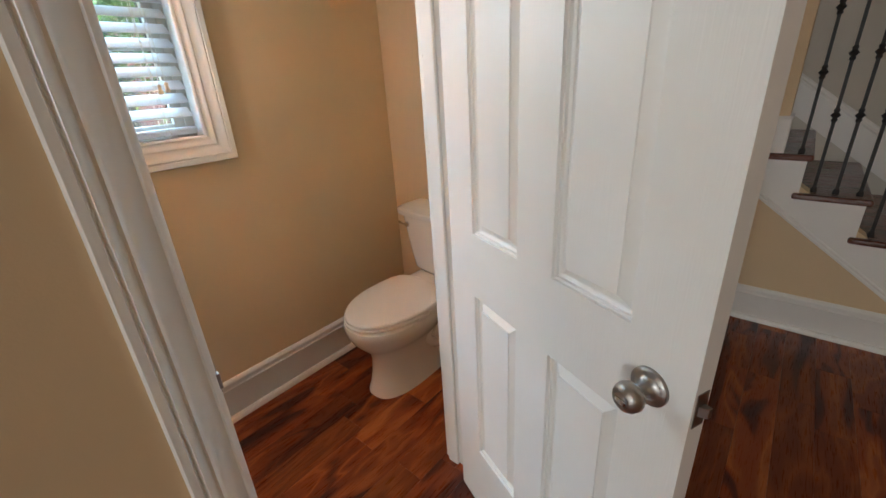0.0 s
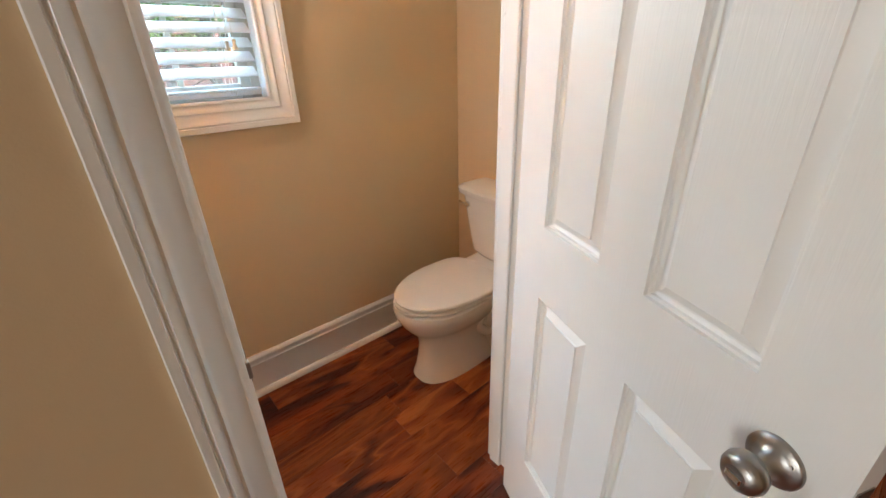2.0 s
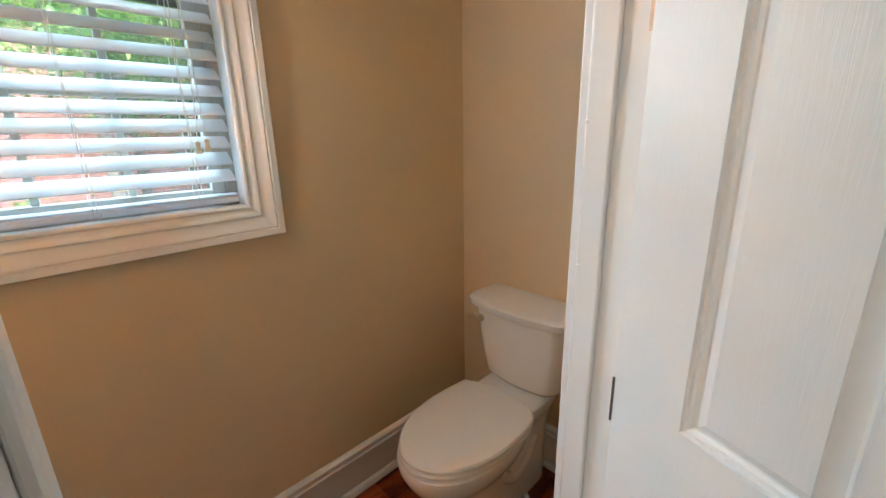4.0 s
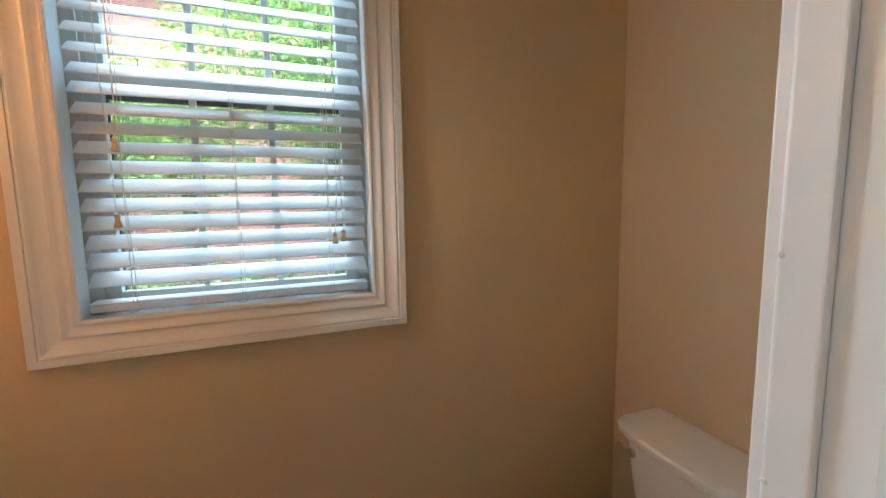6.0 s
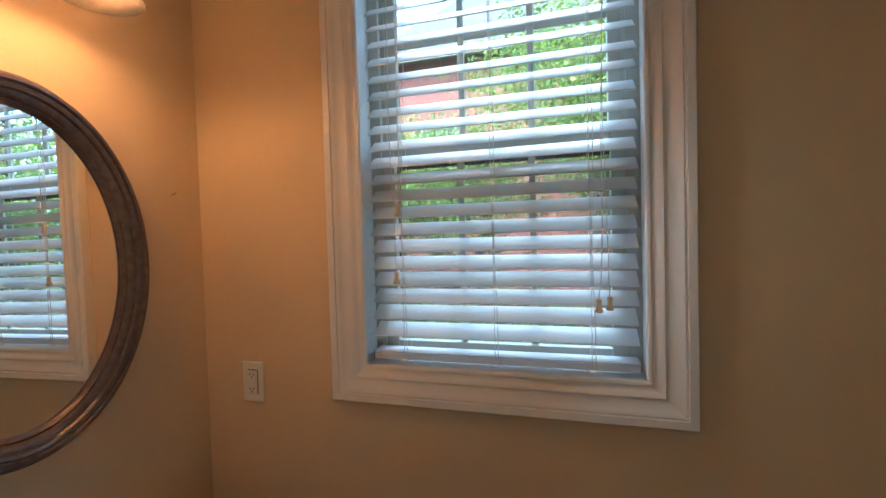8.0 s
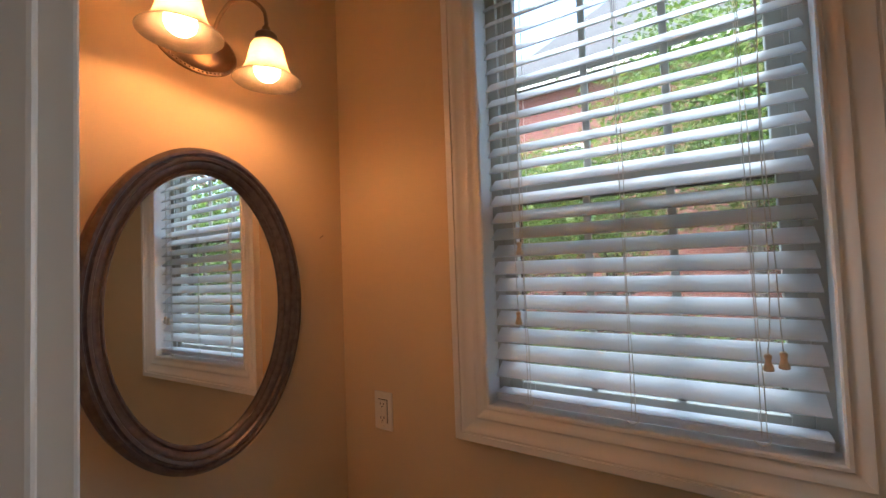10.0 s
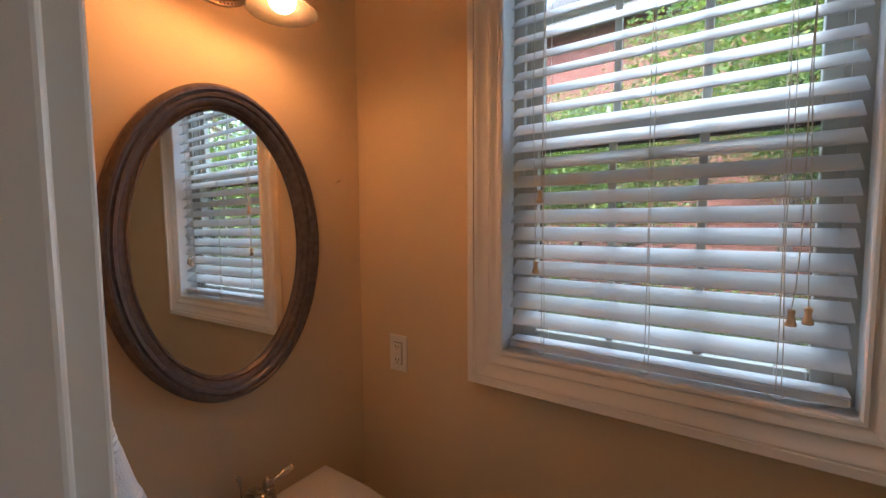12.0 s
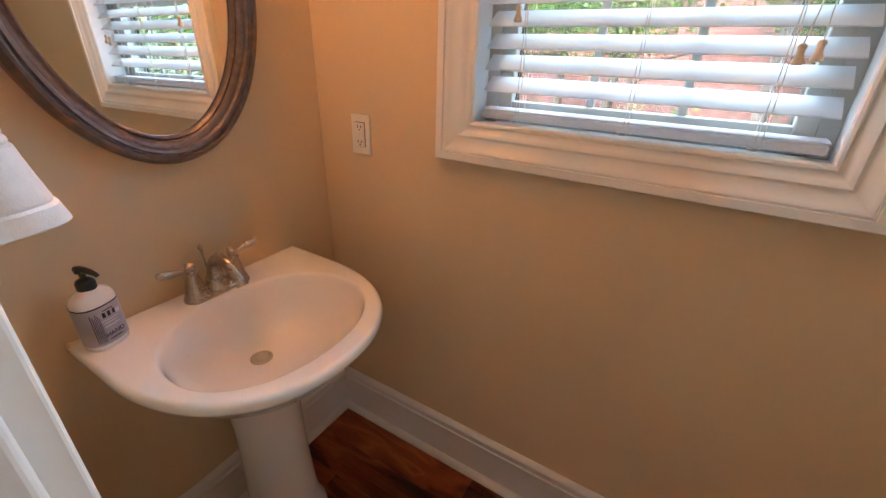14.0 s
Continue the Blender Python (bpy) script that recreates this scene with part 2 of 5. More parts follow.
brick_mat = material("red_brick", (0.21, 0.08, 0.066), 0.85, build=mottle((0.21, 0.08, 0.066), 0.35, 6.0))
mortar_mat = material("mortar", (0.24, 0.21, 0.19), 0.9, build=mottle((0.24, 0.21, 0.19), 0.15, 20.0))
roof_mat = material("roof_shingle", (0.075, 0.075, 0.078), 0.9, build=mottle((0.075, 0.075, 0.078), 0.4, 9.0, 0.5, 40.0, 0.01, (1, 1, 4)))
bark_mat = material("bark", (0.09, 0.065, 0.05), 0.9, build=mottle((0.09, 0.065, 0.05), 0.4, 14.0, 0.8, 30.0, 0.02, (2, 2, 0.4)))
grass_mat = material("ground_cover", (0.055, 0.06, 0.03), 0.95, build=mottle((0.055, 0.06, 0.03), 0.6, 1.2, 0.8, 30.0, 0.03))


def leaf_build(nt, p):
    g = nt.nodes.new("ShaderNodeNewGeometry")
    nt.links.new(ramp(nt, g.outputs["Random Per Island"], [(0.0, (0.04, 0.085, 0.02)), (0.5, (0.09, 0.16, 0.03)), (0.85, (0.15, 0.21, 0.04)), (1.0, (0.20, 0.20, 0.06))]), p.inputs["Base Color"])
    t = nt.nodes.new("ShaderNodeBsdfTranslucent")
    nt.links.new(ramp(nt, g.outputs["Random Per Island"], [(0.0, (0.15, 0.31, 0.04)), (1.0, (0.36, 0.45, 0.07))]), t.inputs["Color"])
    m = nt.nodes.new("ShaderNodeMixShader")
    m.inputs[0].default_value = 0.3
    nt.links.new(p.outputs[0], m.inputs[1])
    nt.links.new(t.outputs[0], m.inputs[2])
    nt.links.new(m.outputs[0], nt.nodes["Material Output"].inputs[0])


leaf_mat = material("leaves", (0.08, 0.19, 0.03), 0.5, build=leaf_build)
bloom_mat = material("pink_blossom", (0.62, 0.25, 0.34), 0.6, build=mottle((0.62, 0.25, 0.34), 0.3, 20.0))
bottle_mat = material("milky_bottle", (0.78, 0.74, 0.70), 0.25, build=mottle((0.78, 0.74, 0.70), 0.02, 30.0))
label_mat = material("lilac_label", (0.42, 0.36, 0.38), 0.5, build=mottle((0.42, 0.36, 0.38), 0.06, 60.0))
label_dark = material("label_ink", (0.035, 0.02, 0.035), 0.5)
label_grey = material("label_grey_ink", (0.16, 0.12, 0.14), 0.5)
label_pale = material("label_pale_ink", (0.62, 0.58, 0.60), 0.5)
wine_mat = material("wine_red_cloth", (0.10, 0.008, 0.022), 0.7, build=mottle((0.10, 0.008, 0.022), 0.4, 60.0))


# ---- mesh helpers ----
def link(name, bm, mat, parent=None, label="", smooth=False, m=None):
    bmesh.ops.recalc_face_normals(bm, faces=bm.faces)
    me = bpy.data.meshes.new(name)
    bm.to_mesh(me)
    bm.free()
    if mat:
        me.materials.append(mat)
    if smooth:
        me.polygons.foreach_set("use_smooth", [True] * len(me.polygons))
        me.set_sharp_from_angle(angle=radians(38))
    ob = new(name, me)
    if parent:
        ob.parent = parent
    if m is not None:
        ob.matrix_basis = m
    return tagged(ob, label) if label else ob


def part(name, bm, mat, parent, label="", smooth=False, m=None):
    return link(name, bm, mat, parent, label, smooth, m)


def empty(name, m, label, category, group="", kind=""):
    ob = new(name)
    ob.matrix_basis = m
    return tagged(ob, label, category, group, kind)


def add_box(bm, x0, x1, y0, y1, z0, z1, bevel=0.0, seg=2):
    v = [bm.verts.new(p) for p in ((x0, y0, z0), (x1, y0, z0), (x1, y1, z0), (x0, y1, z0), (x0, y0, z1), (x1, y0, z1), (x1, y1, z1), (x0, y1, z1))]
    f = [bm.faces.new([v[i] for i in q]) for q in ((3, 2, 1, 0), (4, 5, 6, 7), (0, 1, 5, 4), (1, 2, 6, 5), (2, 3, 7, 6), (3, 0, 4, 7))]
    if bevel:
        edges = list({e for q in f for e in q.edges})
        bmesh.ops.bevel(bm, geom=edges, offset=bevel, segments=seg, profile=0.5, affect="EDGES")
    return bm


def box(x0, x1, y0, y1, z0, z1, bevel=0.0, seg=2):
    return add_box(bmesh.new(), x0, x1, y0, y1, z0, z1, bevel, seg)


def loft(rings, cap0=True, cap1=True, closed=True, bm=None):
    bm = bm or bmesh.new()
    vs = [[bm.verts.new(p) for p in r] for r in rings]
    n = len(rings[0])
    for a, b in zip(vs, vs[1:]):
        for i in range(n if closed else n - 1):
            j = (i + 1) % n
            bm.faces.new((a[i], a[j], b[j], b[i]))
    if cap0:
        bm.faces.new(vs[0][::-1])
    if cap1:
        bm.faces.new(vs[-1])
    return bm


def lathe(profile, n=32, m=Matrix(), bm=None, cap0=True, cap1=True):
    """profile: (radius, height) pairs about the local z axis."""
    rings = [[m @ Vector((r * math.cos(2 * math.pi * i / n), r * math.sin(2 * math.pi * i / n), z)) for i in range(n)] for r, z in profile]
    return loft(rings, cap0, cap1, True, bm)


def tube(points, radius, n=12, bm=None, radii=None):
    pts = [Vector(p) for p in points]
    rings, side = [], None
    for i, p in enumerate(pts):
        d = (pts[min(i + 1, len(pts) - 1)] - pts[max(i - 1, 0)]).normalized()
        if side is None:
            side = d.orthogonal().normalized()
        side = (side - d * side.dot(d)).normalized()
        up = d.cross(side)
        r = radii[i] if radii else radius
        rings.append([p + (side * math.cos(2 * math.pi * k / n) + up * math.sin(2 * math.pi * k / n)) * r for k in range(n)])
    return loft(rings, bm=bm)


def smooth_path(points, steps=8):
    """Catmull-Rom through the points."""
    p = [Vector(q) for q in points]
    p = [p[0] * 2 - p[1]] + p + [p[-1] * 2 - p[-2]]
    out = []
    for i in range(1, len(p) - 2):
        for k in range(steps):
            t = k / steps
            out.append(0.5 * (2 * p[i] + (p[i + 1] - p[i - 1]) * t + (2 * p[i - 1] - 5 * p[i] + 4 * p[i + 1] - p[i + 2]) * t * t + (3 * p[i] - p[i - 1] - 3 * p[i + 1] + p[i + 2]) * t ** 3))
    out.append(p[-2])
    return out


def moulding(profile, a, b, out, up, mitre_a=0.0, mitre_b=0.0):
    """A strip from a to b: profile points (u along out, v along up); its ends are cut at mitre (1 = 45 degrees)."""
    a, b, out, up = Vector(a), Vector(b), Vector(out), Vector(up)
    d = (b - a).normalized()
    r0 = [a + out * u + up * v - d * (u * mitre_a) for u, v in profile]
    r1 = [b + out * u + up * v + d * (u * mitre_b) for u, v in profile]
    return loft([r0, r1])
# ---- the setting ----
LX = 2.142          # sink wall x = 0, far wall x = LX
DY0, DY1 = -0.898, -1.03  # door wall: room face, hall face
OX0, OX1 = 0.746, 1.446   # door opening between the jambs
CEIL = 2.75
WX0, WX1, WZ0, WZ1 = 0.530, 1.2155, 1.214, 2.42   # window opening
FX0, FX1, FY0, FTOP = -5.0, 4.15, -4.5, 5.2      # foyer


def structure(name, bm, mat, label, category, smooth=False):
    return tagged(link(name, bm, mat, None, "", smooth), label, category, kind="structure")


def wall_with_hole(x0, x1, y0, y1, z0, z1, hx0, hx1, hz0, hz1):
    bm = bmesh.new()
    add_box(bm, x0, hx0, y0, y1, z0, z1)
    add_box(bm, hx1, x1, y0, y1, z0, z1)
    if hz0 > z0:
        add_box(bm, hx0, hx1, y0, y1, z0, hz0)
    add_box(bm, hx0, hx1, y0, y1, hz1, z1)
    return bm


structure("wall_north", wall_with_hole(-0.12, LX + 0.12, 0.0, 0.16, -0.1, CEIL, WX0 - 0.02, WX1 + 0.02, WZ0 - 0.02, WZ1 + 0.02), wall_paint, "beige painted plaster wall with the window", "wall")
structure("wall_west", box(-0.12, 0.0, DY0, 0.0, -0.1, CEIL), wall_paint, "beige painted plaster wall behind the sink", "wall")
structure("wall_east", box(LX, LX + 0.12, DY0, 0.0, -0.1, CEIL), wall_paint, "beige painted plaster wall behind the toilet", "wall")
structure("wall_south", wall_with_hole(FX0, FX1, DY1, DY0, -0.1, FTOP, OX0 - 0.02, OX1 + 0.02, -0.1, 2.06), wall_paint, "beige painted plaster wall with the doorway", "wall")
structure("ceiling", box(-0.12, LX + 0.12, DY0, 0.16, CEIL, CEIL + 0.12), ceiling_paint, "off-white painted flat ceiling", "ceiling")
structure("foyer_wall_west", box(FX0 - 0.12, FX0, FY0, DY0, -0.1, FTOP), wall_paint, "beige painted foyer wall", "wall")
structure("foyer_wall_south", box(FX0 - 0.12, FX1 + 0.12, FY0 - 0.12, FY0, -0.1, FTOP), wall_paint, "beige painted foyer wall", "wall")
structure("foyer_wall_east", box(FX1, FX1 + 0.12, FY0, DY0, -0.1, FTOP), white_wall_paint, "pale painted stair wall", "wall")
structure("foyer_ceiling", box(FX0 - 0.12, FX1 + 0.12, FY0 - 0.12, DY0, FTOP, FTOP + 0.12), ceiling_paint, "off-white painted foyer ceiling", "ceiling")

# baseboards: a tall flat board, a stepped cap and a shoe strip
BASE = [(0, 0), (0.014, 0), (0.014, 0.150), (0.016, 0.153), (0.016, 0.158), (0.013, 0.161), (0.013, 0.176), (0.016, 0.180), (0.016, 0.187), (0.009, 0.196), (0.004, 0.2), (0, 0.2)]
SHOE = [(0.0141, 0), (0.032, 0), (0.032, 0.010), (0.028, 0.020), (0.021, 0.026), (0.0141, 0.027)]


def baseboard(name, a, b, out, ma=-1.0, mb=-1.0, z=0.0):
    a, b = (*a, z), (*b, z)
    ob = structure(name, moulding(BASE, a, b, out, (0, 0, 1), ma, mb), trim_paint, "white painted tall moulded baseboard", "baseboard", True)
    part("shoe_strip", moulding(SHOE, a, b, out, (0, 0, 1), ma, mb), trim_paint, ob)


baseboard("baseboard_north", (0, 0), (LX, 0), (0, -1, 0))
baseboard("baseboard_west", (0, DY0), (0, 0), (1, 0, 0), 0)
baseboard("baseboard_east", (LX, 0), (LX, DY0), (-1, 0, 0), -1, 0)
baseboard("baseboard_stair", (3.2, DY1), (3.2, -2.86), (-1, 0, 0), 0, 0)
baseboard("baseboard_hall", (FX0, DY1), (0.650, DY1), (0, -1, 0), 0, 0)

# floor: a dark sub-floor under separate planks
bm = box(FX0, FX1, FY0, DY0, -0.1, -0.014)
add_box(bm, 0.0, LX, DY0, 0.0, -0.1, -0.014)
floor_ob = structure("floor", bm, plank_mat, "hand-scraped red-brown acacia plank floor", "floor")

# ---- doorway ----
doorway = structure("doorway_frame", box(OX0 - 0.02, OX1 + 0.02, DY1, DY0, 2.04, 2.06), trim_paint, "white painted door frame with stops", "door frame")
for x, s in ((OX0, -1), (OX1, 1)):
    part("jamb", box(min(x, x + s * 0.02), max(x, x + s * 0.02), DY1 - 0.004, DY0 + 0.004, 0, 2.04, 0.0035, 3), trim_paint, doorway)
    part("door_stop", box(min(x, x - s * 0.012), max(x, x - s * 0.012), DY0 - 0.061, DY0 - 0.015, 0, 2.04, 0.0055, 4), trim_paint, doorway)
part("head_stop", box(OX0 + 0.012, OX1 - 0.012, DY0 - 0.061, DY0 - 0.015, 2.028, 2.04, 0.003), trim_paint, doorway)
CASING = [(0.0, 0.0), (0.0, 0.010), (0.004, 0.013), (0.009, 0.013), (0.012, 0.010), (0.040, 0.011), (0.046, 0.016), (0.050, 0.019), (0.054, 0.016), (0.058, 0.017), (0.063, 0.022), (0.068, 0.024), (0.072, 0.020), (0.074, 0.020), (0.076, 0.024), (0.088, 0.024), (0.090, 0.021), (0.090, 0.0)]
cx0, cx1, cz = OX0 - 0.004, OX1 + 0.004, 2.046
part("casing", moulding(CASING, (cx0, DY1, 0), (cx0, DY1, cz), (-1, 0, 0), (0, -1, 0), 0, 1), trim_paint, doorway, "", True)
part("casing", moulding(CASING, (cx1, DY1, 0), (cx1, DY1, cz), (1, 0, 0), (0, -1, 0), 0, 1), trim_paint, doorway, "", True)
part("casing", moulding(CASING, (cx0, DY1, cz), (cx1, DY1, cz), (0, 0, 1), (0, -1, 0), 1, 1), trim_paint, doorway, "", True)
strike = bmesh.new()
add_box(strike, OX0 - 0.0005, OX0 + 0.0018, DY1 + 0.002, DY1 + 0.032, 0.89, 0.95, 0.0006)
add_box(strike, OX0 - 0.004, OX0 + 0.0022, DY1 - 0.009, DY1 + 0.004, 0.905, 0.935, 0.001)
part("strike_plate", strike, door_nickel, doorway, "small dull metal strike plate")
for z in (1.178, 1.42):
    part("filler_dab", lathe([(0.0, 0), (0.004, 0.0), (0.002, 0.0015)], 10, Matrix.Translation((OX1 - 0.012, DY0 - 0.020, z)) @ pose(0, 0, 0, 0, -90, 0)), trim_paint, doorway)


for z in (0.30, 0.94, 1.583):
    leaf = part("hinge_leaf", box(OX1 - 0.0016, OX1 + 0.001, DY1 + 0.008, DY1 + 0.036, z - 0.045, z + 0.045, 0.0008), hinge_mat, doorway, "dull pale metal hinge leaf on the jamb")
    for dz in (-0.030, 0.0, 0.030):
        part("screw", lathe([(0.0042, 0), (0.0036, 0.0014), (0.001, 0.0006)], 10, Matrix.Translation((OX1 - 0.0016, DY1 + 0.018 + 0.008 * (dz == 0), z + dz)) @ pose(0, 0, 0, 0, -90, 0)), dark_part_and_shade, leaf)


# ---- the open door ----
def door_matrix():
    d, n = Vector((-0.391, -0.920, 0)).normalized(), Vector((-0.920, 0.391, 0)).normalized()
    m = Matrix.Identity(4)
    m.col[0][:3], m.col[1][:3], m.col[2][:3] = d, -n, (0, 0, 1)
    m.col[3][:3] = Vector((1.344, -1.128, 0)) - d * 0.118
    return m


DW, DT = 0.699, 0.035
door = empty("door_1", door_matrix(), "white painted six-panel door, standing open into the hall", "door", kind="structure")
COLS = [(0.118, 0.298), (0.406, 0.586)]
ROWS = [(0.272, 0.831), (1.005, 1.600), (1.715, 1.905)]


def door_face(y, s):
    """One moulded skin: stiles and rails flat, panels sunk with a raised field."""
    bm = bmesh.new()
    xs = [0, *COLS[0], *COLS[1], DW]
    zs = [0.012, *ROWS[0], *ROWS[1], *ROWS[2], 2.03]
    for i in range(5):
        for j in range(7):
            if i % 2 and j % 2:
                a0, a1, b0, b1 = xs[i], xs[i + 1], zs[j], zs[j + 1]
                steps = [(0, 0), (0.001, 0.006), (0.005, 0.0068), (0.006, 0.0125), (0.010, 0.0155), (0.0135, 0.0155), (0.032, 0.005), (0.0328, 0.002)]
                rings = [[(a0 + k, y + s * h, b0 + k), (a1 - k, y + s * h, b0 + k), (a1 - k, y + s * h, b1 - k), (a0 + k, y + s * h, b1 - k)] for k, h in steps]
                loft(rings, False, True, True, bm)
            else:
                bm.faces.new([bm.verts.new(p) for p in ((xs[i], y, zs[j]), (xs[i + 1], y, zs[j]), (xs[i + 1], y, zs[j + 1]), (xs[i], y, zs[j + 1]))])
    bmesh.ops.remove_doubles(bm, verts=bm.verts, dist=0.0001)
    return bm


slab = door_face(0.0, 1)
other = door_face(DT, -1)
me = bpy.data.meshes.new("tmp")
other.to_mesh(me)
other.free()
slab.from_mesh(me)
bpy.data.meshes.remove(me)
for q in (((0, 0), (0, DT)), ((DW, 0), (DW, DT))):
    x = q[0][0]
    slab.faces.new([slab.verts.new(p) for p in ((x, 0, 0.012), (x, DT, 0.012), (x, DT, 2.03), (x, 0, 2.03))])
for z in (0.012, 2.03):
    slab.faces.new([slab.verts.new(p) for p in ((0, 0, z), (DW, 0, z), (DW, DT, z), (0, DT, z))])
bmesh.ops.remove_doubles(slab, verts=slab.verts, dist=0.0001)
part("slab", slab, door_paint, door)
KX, KZ = 0.633, 0.920
for s, y in ((-1, 0.0), (1, DT)):
    km = Matrix.Translation((KX, y, KZ)) @ pose(0, 0, 0, 90 if s < 0 else -90, 0, 0) @ Matrix.Diagonal((0.88, 0.88, 0.92, 1))
    rose = part("rose", lathe([(0.036, 0), (0.036, 0.004), (0.034, 0.0065), (0.026, 0.0085), (0.019, 0.013), (0.0145, 0.020), (0.012, 0.026), (0.012, 0.032)], 40, km), door_nickel, door, "satin nickel knob rose", True)
    knob = part("knob", lathe([(0.0125, 0.029), (0.013, 0.032), (0.019, 0.035), (0.0255, 0.041), (0.0280, 0.049), (0.0265, 0.057), (0.0215, 0.064), (0.014, 0.067), (0.0128, 0.0665)], 40, km), door_nickel, door, "round satin nickel door knob", True)
    if s < 0:
        part("turn_button", loft([[km @ Vector((x * k, yy * k, z)) for x, yy in ((-0.0105, -0.004), (0.0105, -0.004), (0.0105, 0.004), (-0.0105, 0.004))] for k, z in ((1.0, 0.064), (1.0, 0.0695), (0.8, 0.0712))]), chrome, knob, "bright turn button")
        for ang in (35, 215):
            part("screw", lathe([(0.0042, 0.005), (0.0042, 0.0078), (0.003, 0.0085), (0.0014, 0.0078)], 12, km @ pose(0, 0, 0, 0, 0, ang) @ Matrix.Translation((0.0245, 0, 0))), dark_part_and_shade, rose)
latch = bmesh.new()
add_box(latch, DW - 0.0005, DW + 0.0015, 0.005, 0.030, KZ - 0.03, KZ + 0.03, 0.0007)
part("latch_plate", latch, door_nickel, door, "brushed metal latch plate")
bolt = loft([[(DW, 0.010, KZ - 0.008), (DW + 0.012, 0.0175, KZ - 0.008), (DW + 0.012, 0.025, KZ - 0.008), (DW, 0.025, KZ - 0.008)], [(DW, 0.010, KZ + 0.008), (DW + 0.012, 0.0175, KZ + 0.008), (DW + 0.012, 0.025, KZ + 0.008), (DW, 0.025, KZ + 0.008)]])
part("latch_bolt", bolt, door_nickel, door, "bevelled latch bolt")
for z in (0.30, 0.94, 1.583):
    hb = bmesh.new()
    add_box(hb, -0.002, 0.0005, 0.003, 0.034, z - 0.045, z + 0.045, 0.0006)
    h_ob = part("hinge", hb, door_nickel, door, "dull metal butt hinge")
    part("knuckle", lathe([(0.0055, z - 0.046), (0.0065, z - 0.044), (0.0065, z + 0.044), (0.0055, z + 0.046)], 12, Matrix.Translation((-0.006, DT + 0.003, 0))), door_nickel, h_ob)
    for dz in (-0.03, 0.0, 0.03):
        part("screw", lathe([(0.004, 0), (0.0035, 0.0012), (0.001, 0.0006)], 10, Matrix.Translation((-0.002, 0.013 + 0.008 * (dz == 0), z + dz)) @ pose(0, 0, 0, 0, -90, 0)), dark_part_and_shade, h_ob)

# ---- window ----
window = structure("window_1", bmesh.new(), None, "white vinyl double-hung window with six panes to a sash", "window")
R0, R1 = 0.0, 0.145
for a in (WX0, WX1):
    s = -1 if a == WX0 else 1
    part("window_jamb", box(min(a, a + s * 0.02), max(a, a + s * 0.02), R0 - 0.002, R1, WZ0 - 0.02, WZ1 + 0.02), trim_paint, window)
part("window_head", box(WX0, WX1, R0 - 0.002, R1, WZ1, WZ1 + 0.02), trim_paint, window)
part("window_sill", box(WX0, WX1, R0 - 0.002, R1, WZ0 - 0.02, WZ0), trim_paint, window)
WCAS = [(-0.006, 0.0), (-0.006, 0.012), (-0.003, 0.016), (0.002, 0.017), (0.005, 0.0135), (0.009, 0.013), (0.017, 0.0155), (0.022, 0.020), (0.026, 0.021), (0.029, 0.018), (0.033, 0.0175), (0.054, 0.021), (0.058, 0.025), (0.061, 0.026), (0.063, 0.0235), (0.066, 0.0235), (0.067, 0.028), (0.082, 0.028), (0.084, 0.026), (0.084, 0.0)]
WCAS = [(u * 1.09, v) for u, v in WCAS]
for a, b, o in (((WX0, 0, WZ0), (WX0, 0, WZ1), (-1, 0, 0)), ((WX1, 0, WZ0), (WX1, 0, WZ1), (1, 0, 0)), ((WX0, 0, WZ0), (WX1, 0, WZ0), (0, 0, -1)), ((WX0, 0, WZ1), (WX1, 0, WZ1), (0, 0, 1))):
    part("window_casing", moulding(WCAS, a, b, o, (0, -1, 0), 1, 1), trim_paint, window, "", True)
# vinyl frame tracks with the dark weather strips
for s, a in ((1, WX0), (-1, WX1)):
    for k, (dx, y0, y1) in enumerate(((0.030, 0.066, 0.072), (0.022, 0.072, 0.100), (0.034, 0.100, 0.106), (0.022, 0.106, 0.134), (0.040, 0.134, 0.144))):
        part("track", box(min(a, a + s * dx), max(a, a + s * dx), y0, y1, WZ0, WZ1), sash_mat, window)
    for y in (0.0735, 0.1085):
        part("weather_strip", box(min(a + s * 0.0221, a + s * 0.0241), max(a + s * 0.0221, a + s * 0.0241), y, y + 0.004, WZ0 + 0.004, WZ1 - 0.004), dark_part_and_shade, window, "black weather strip")
MID = 1.782


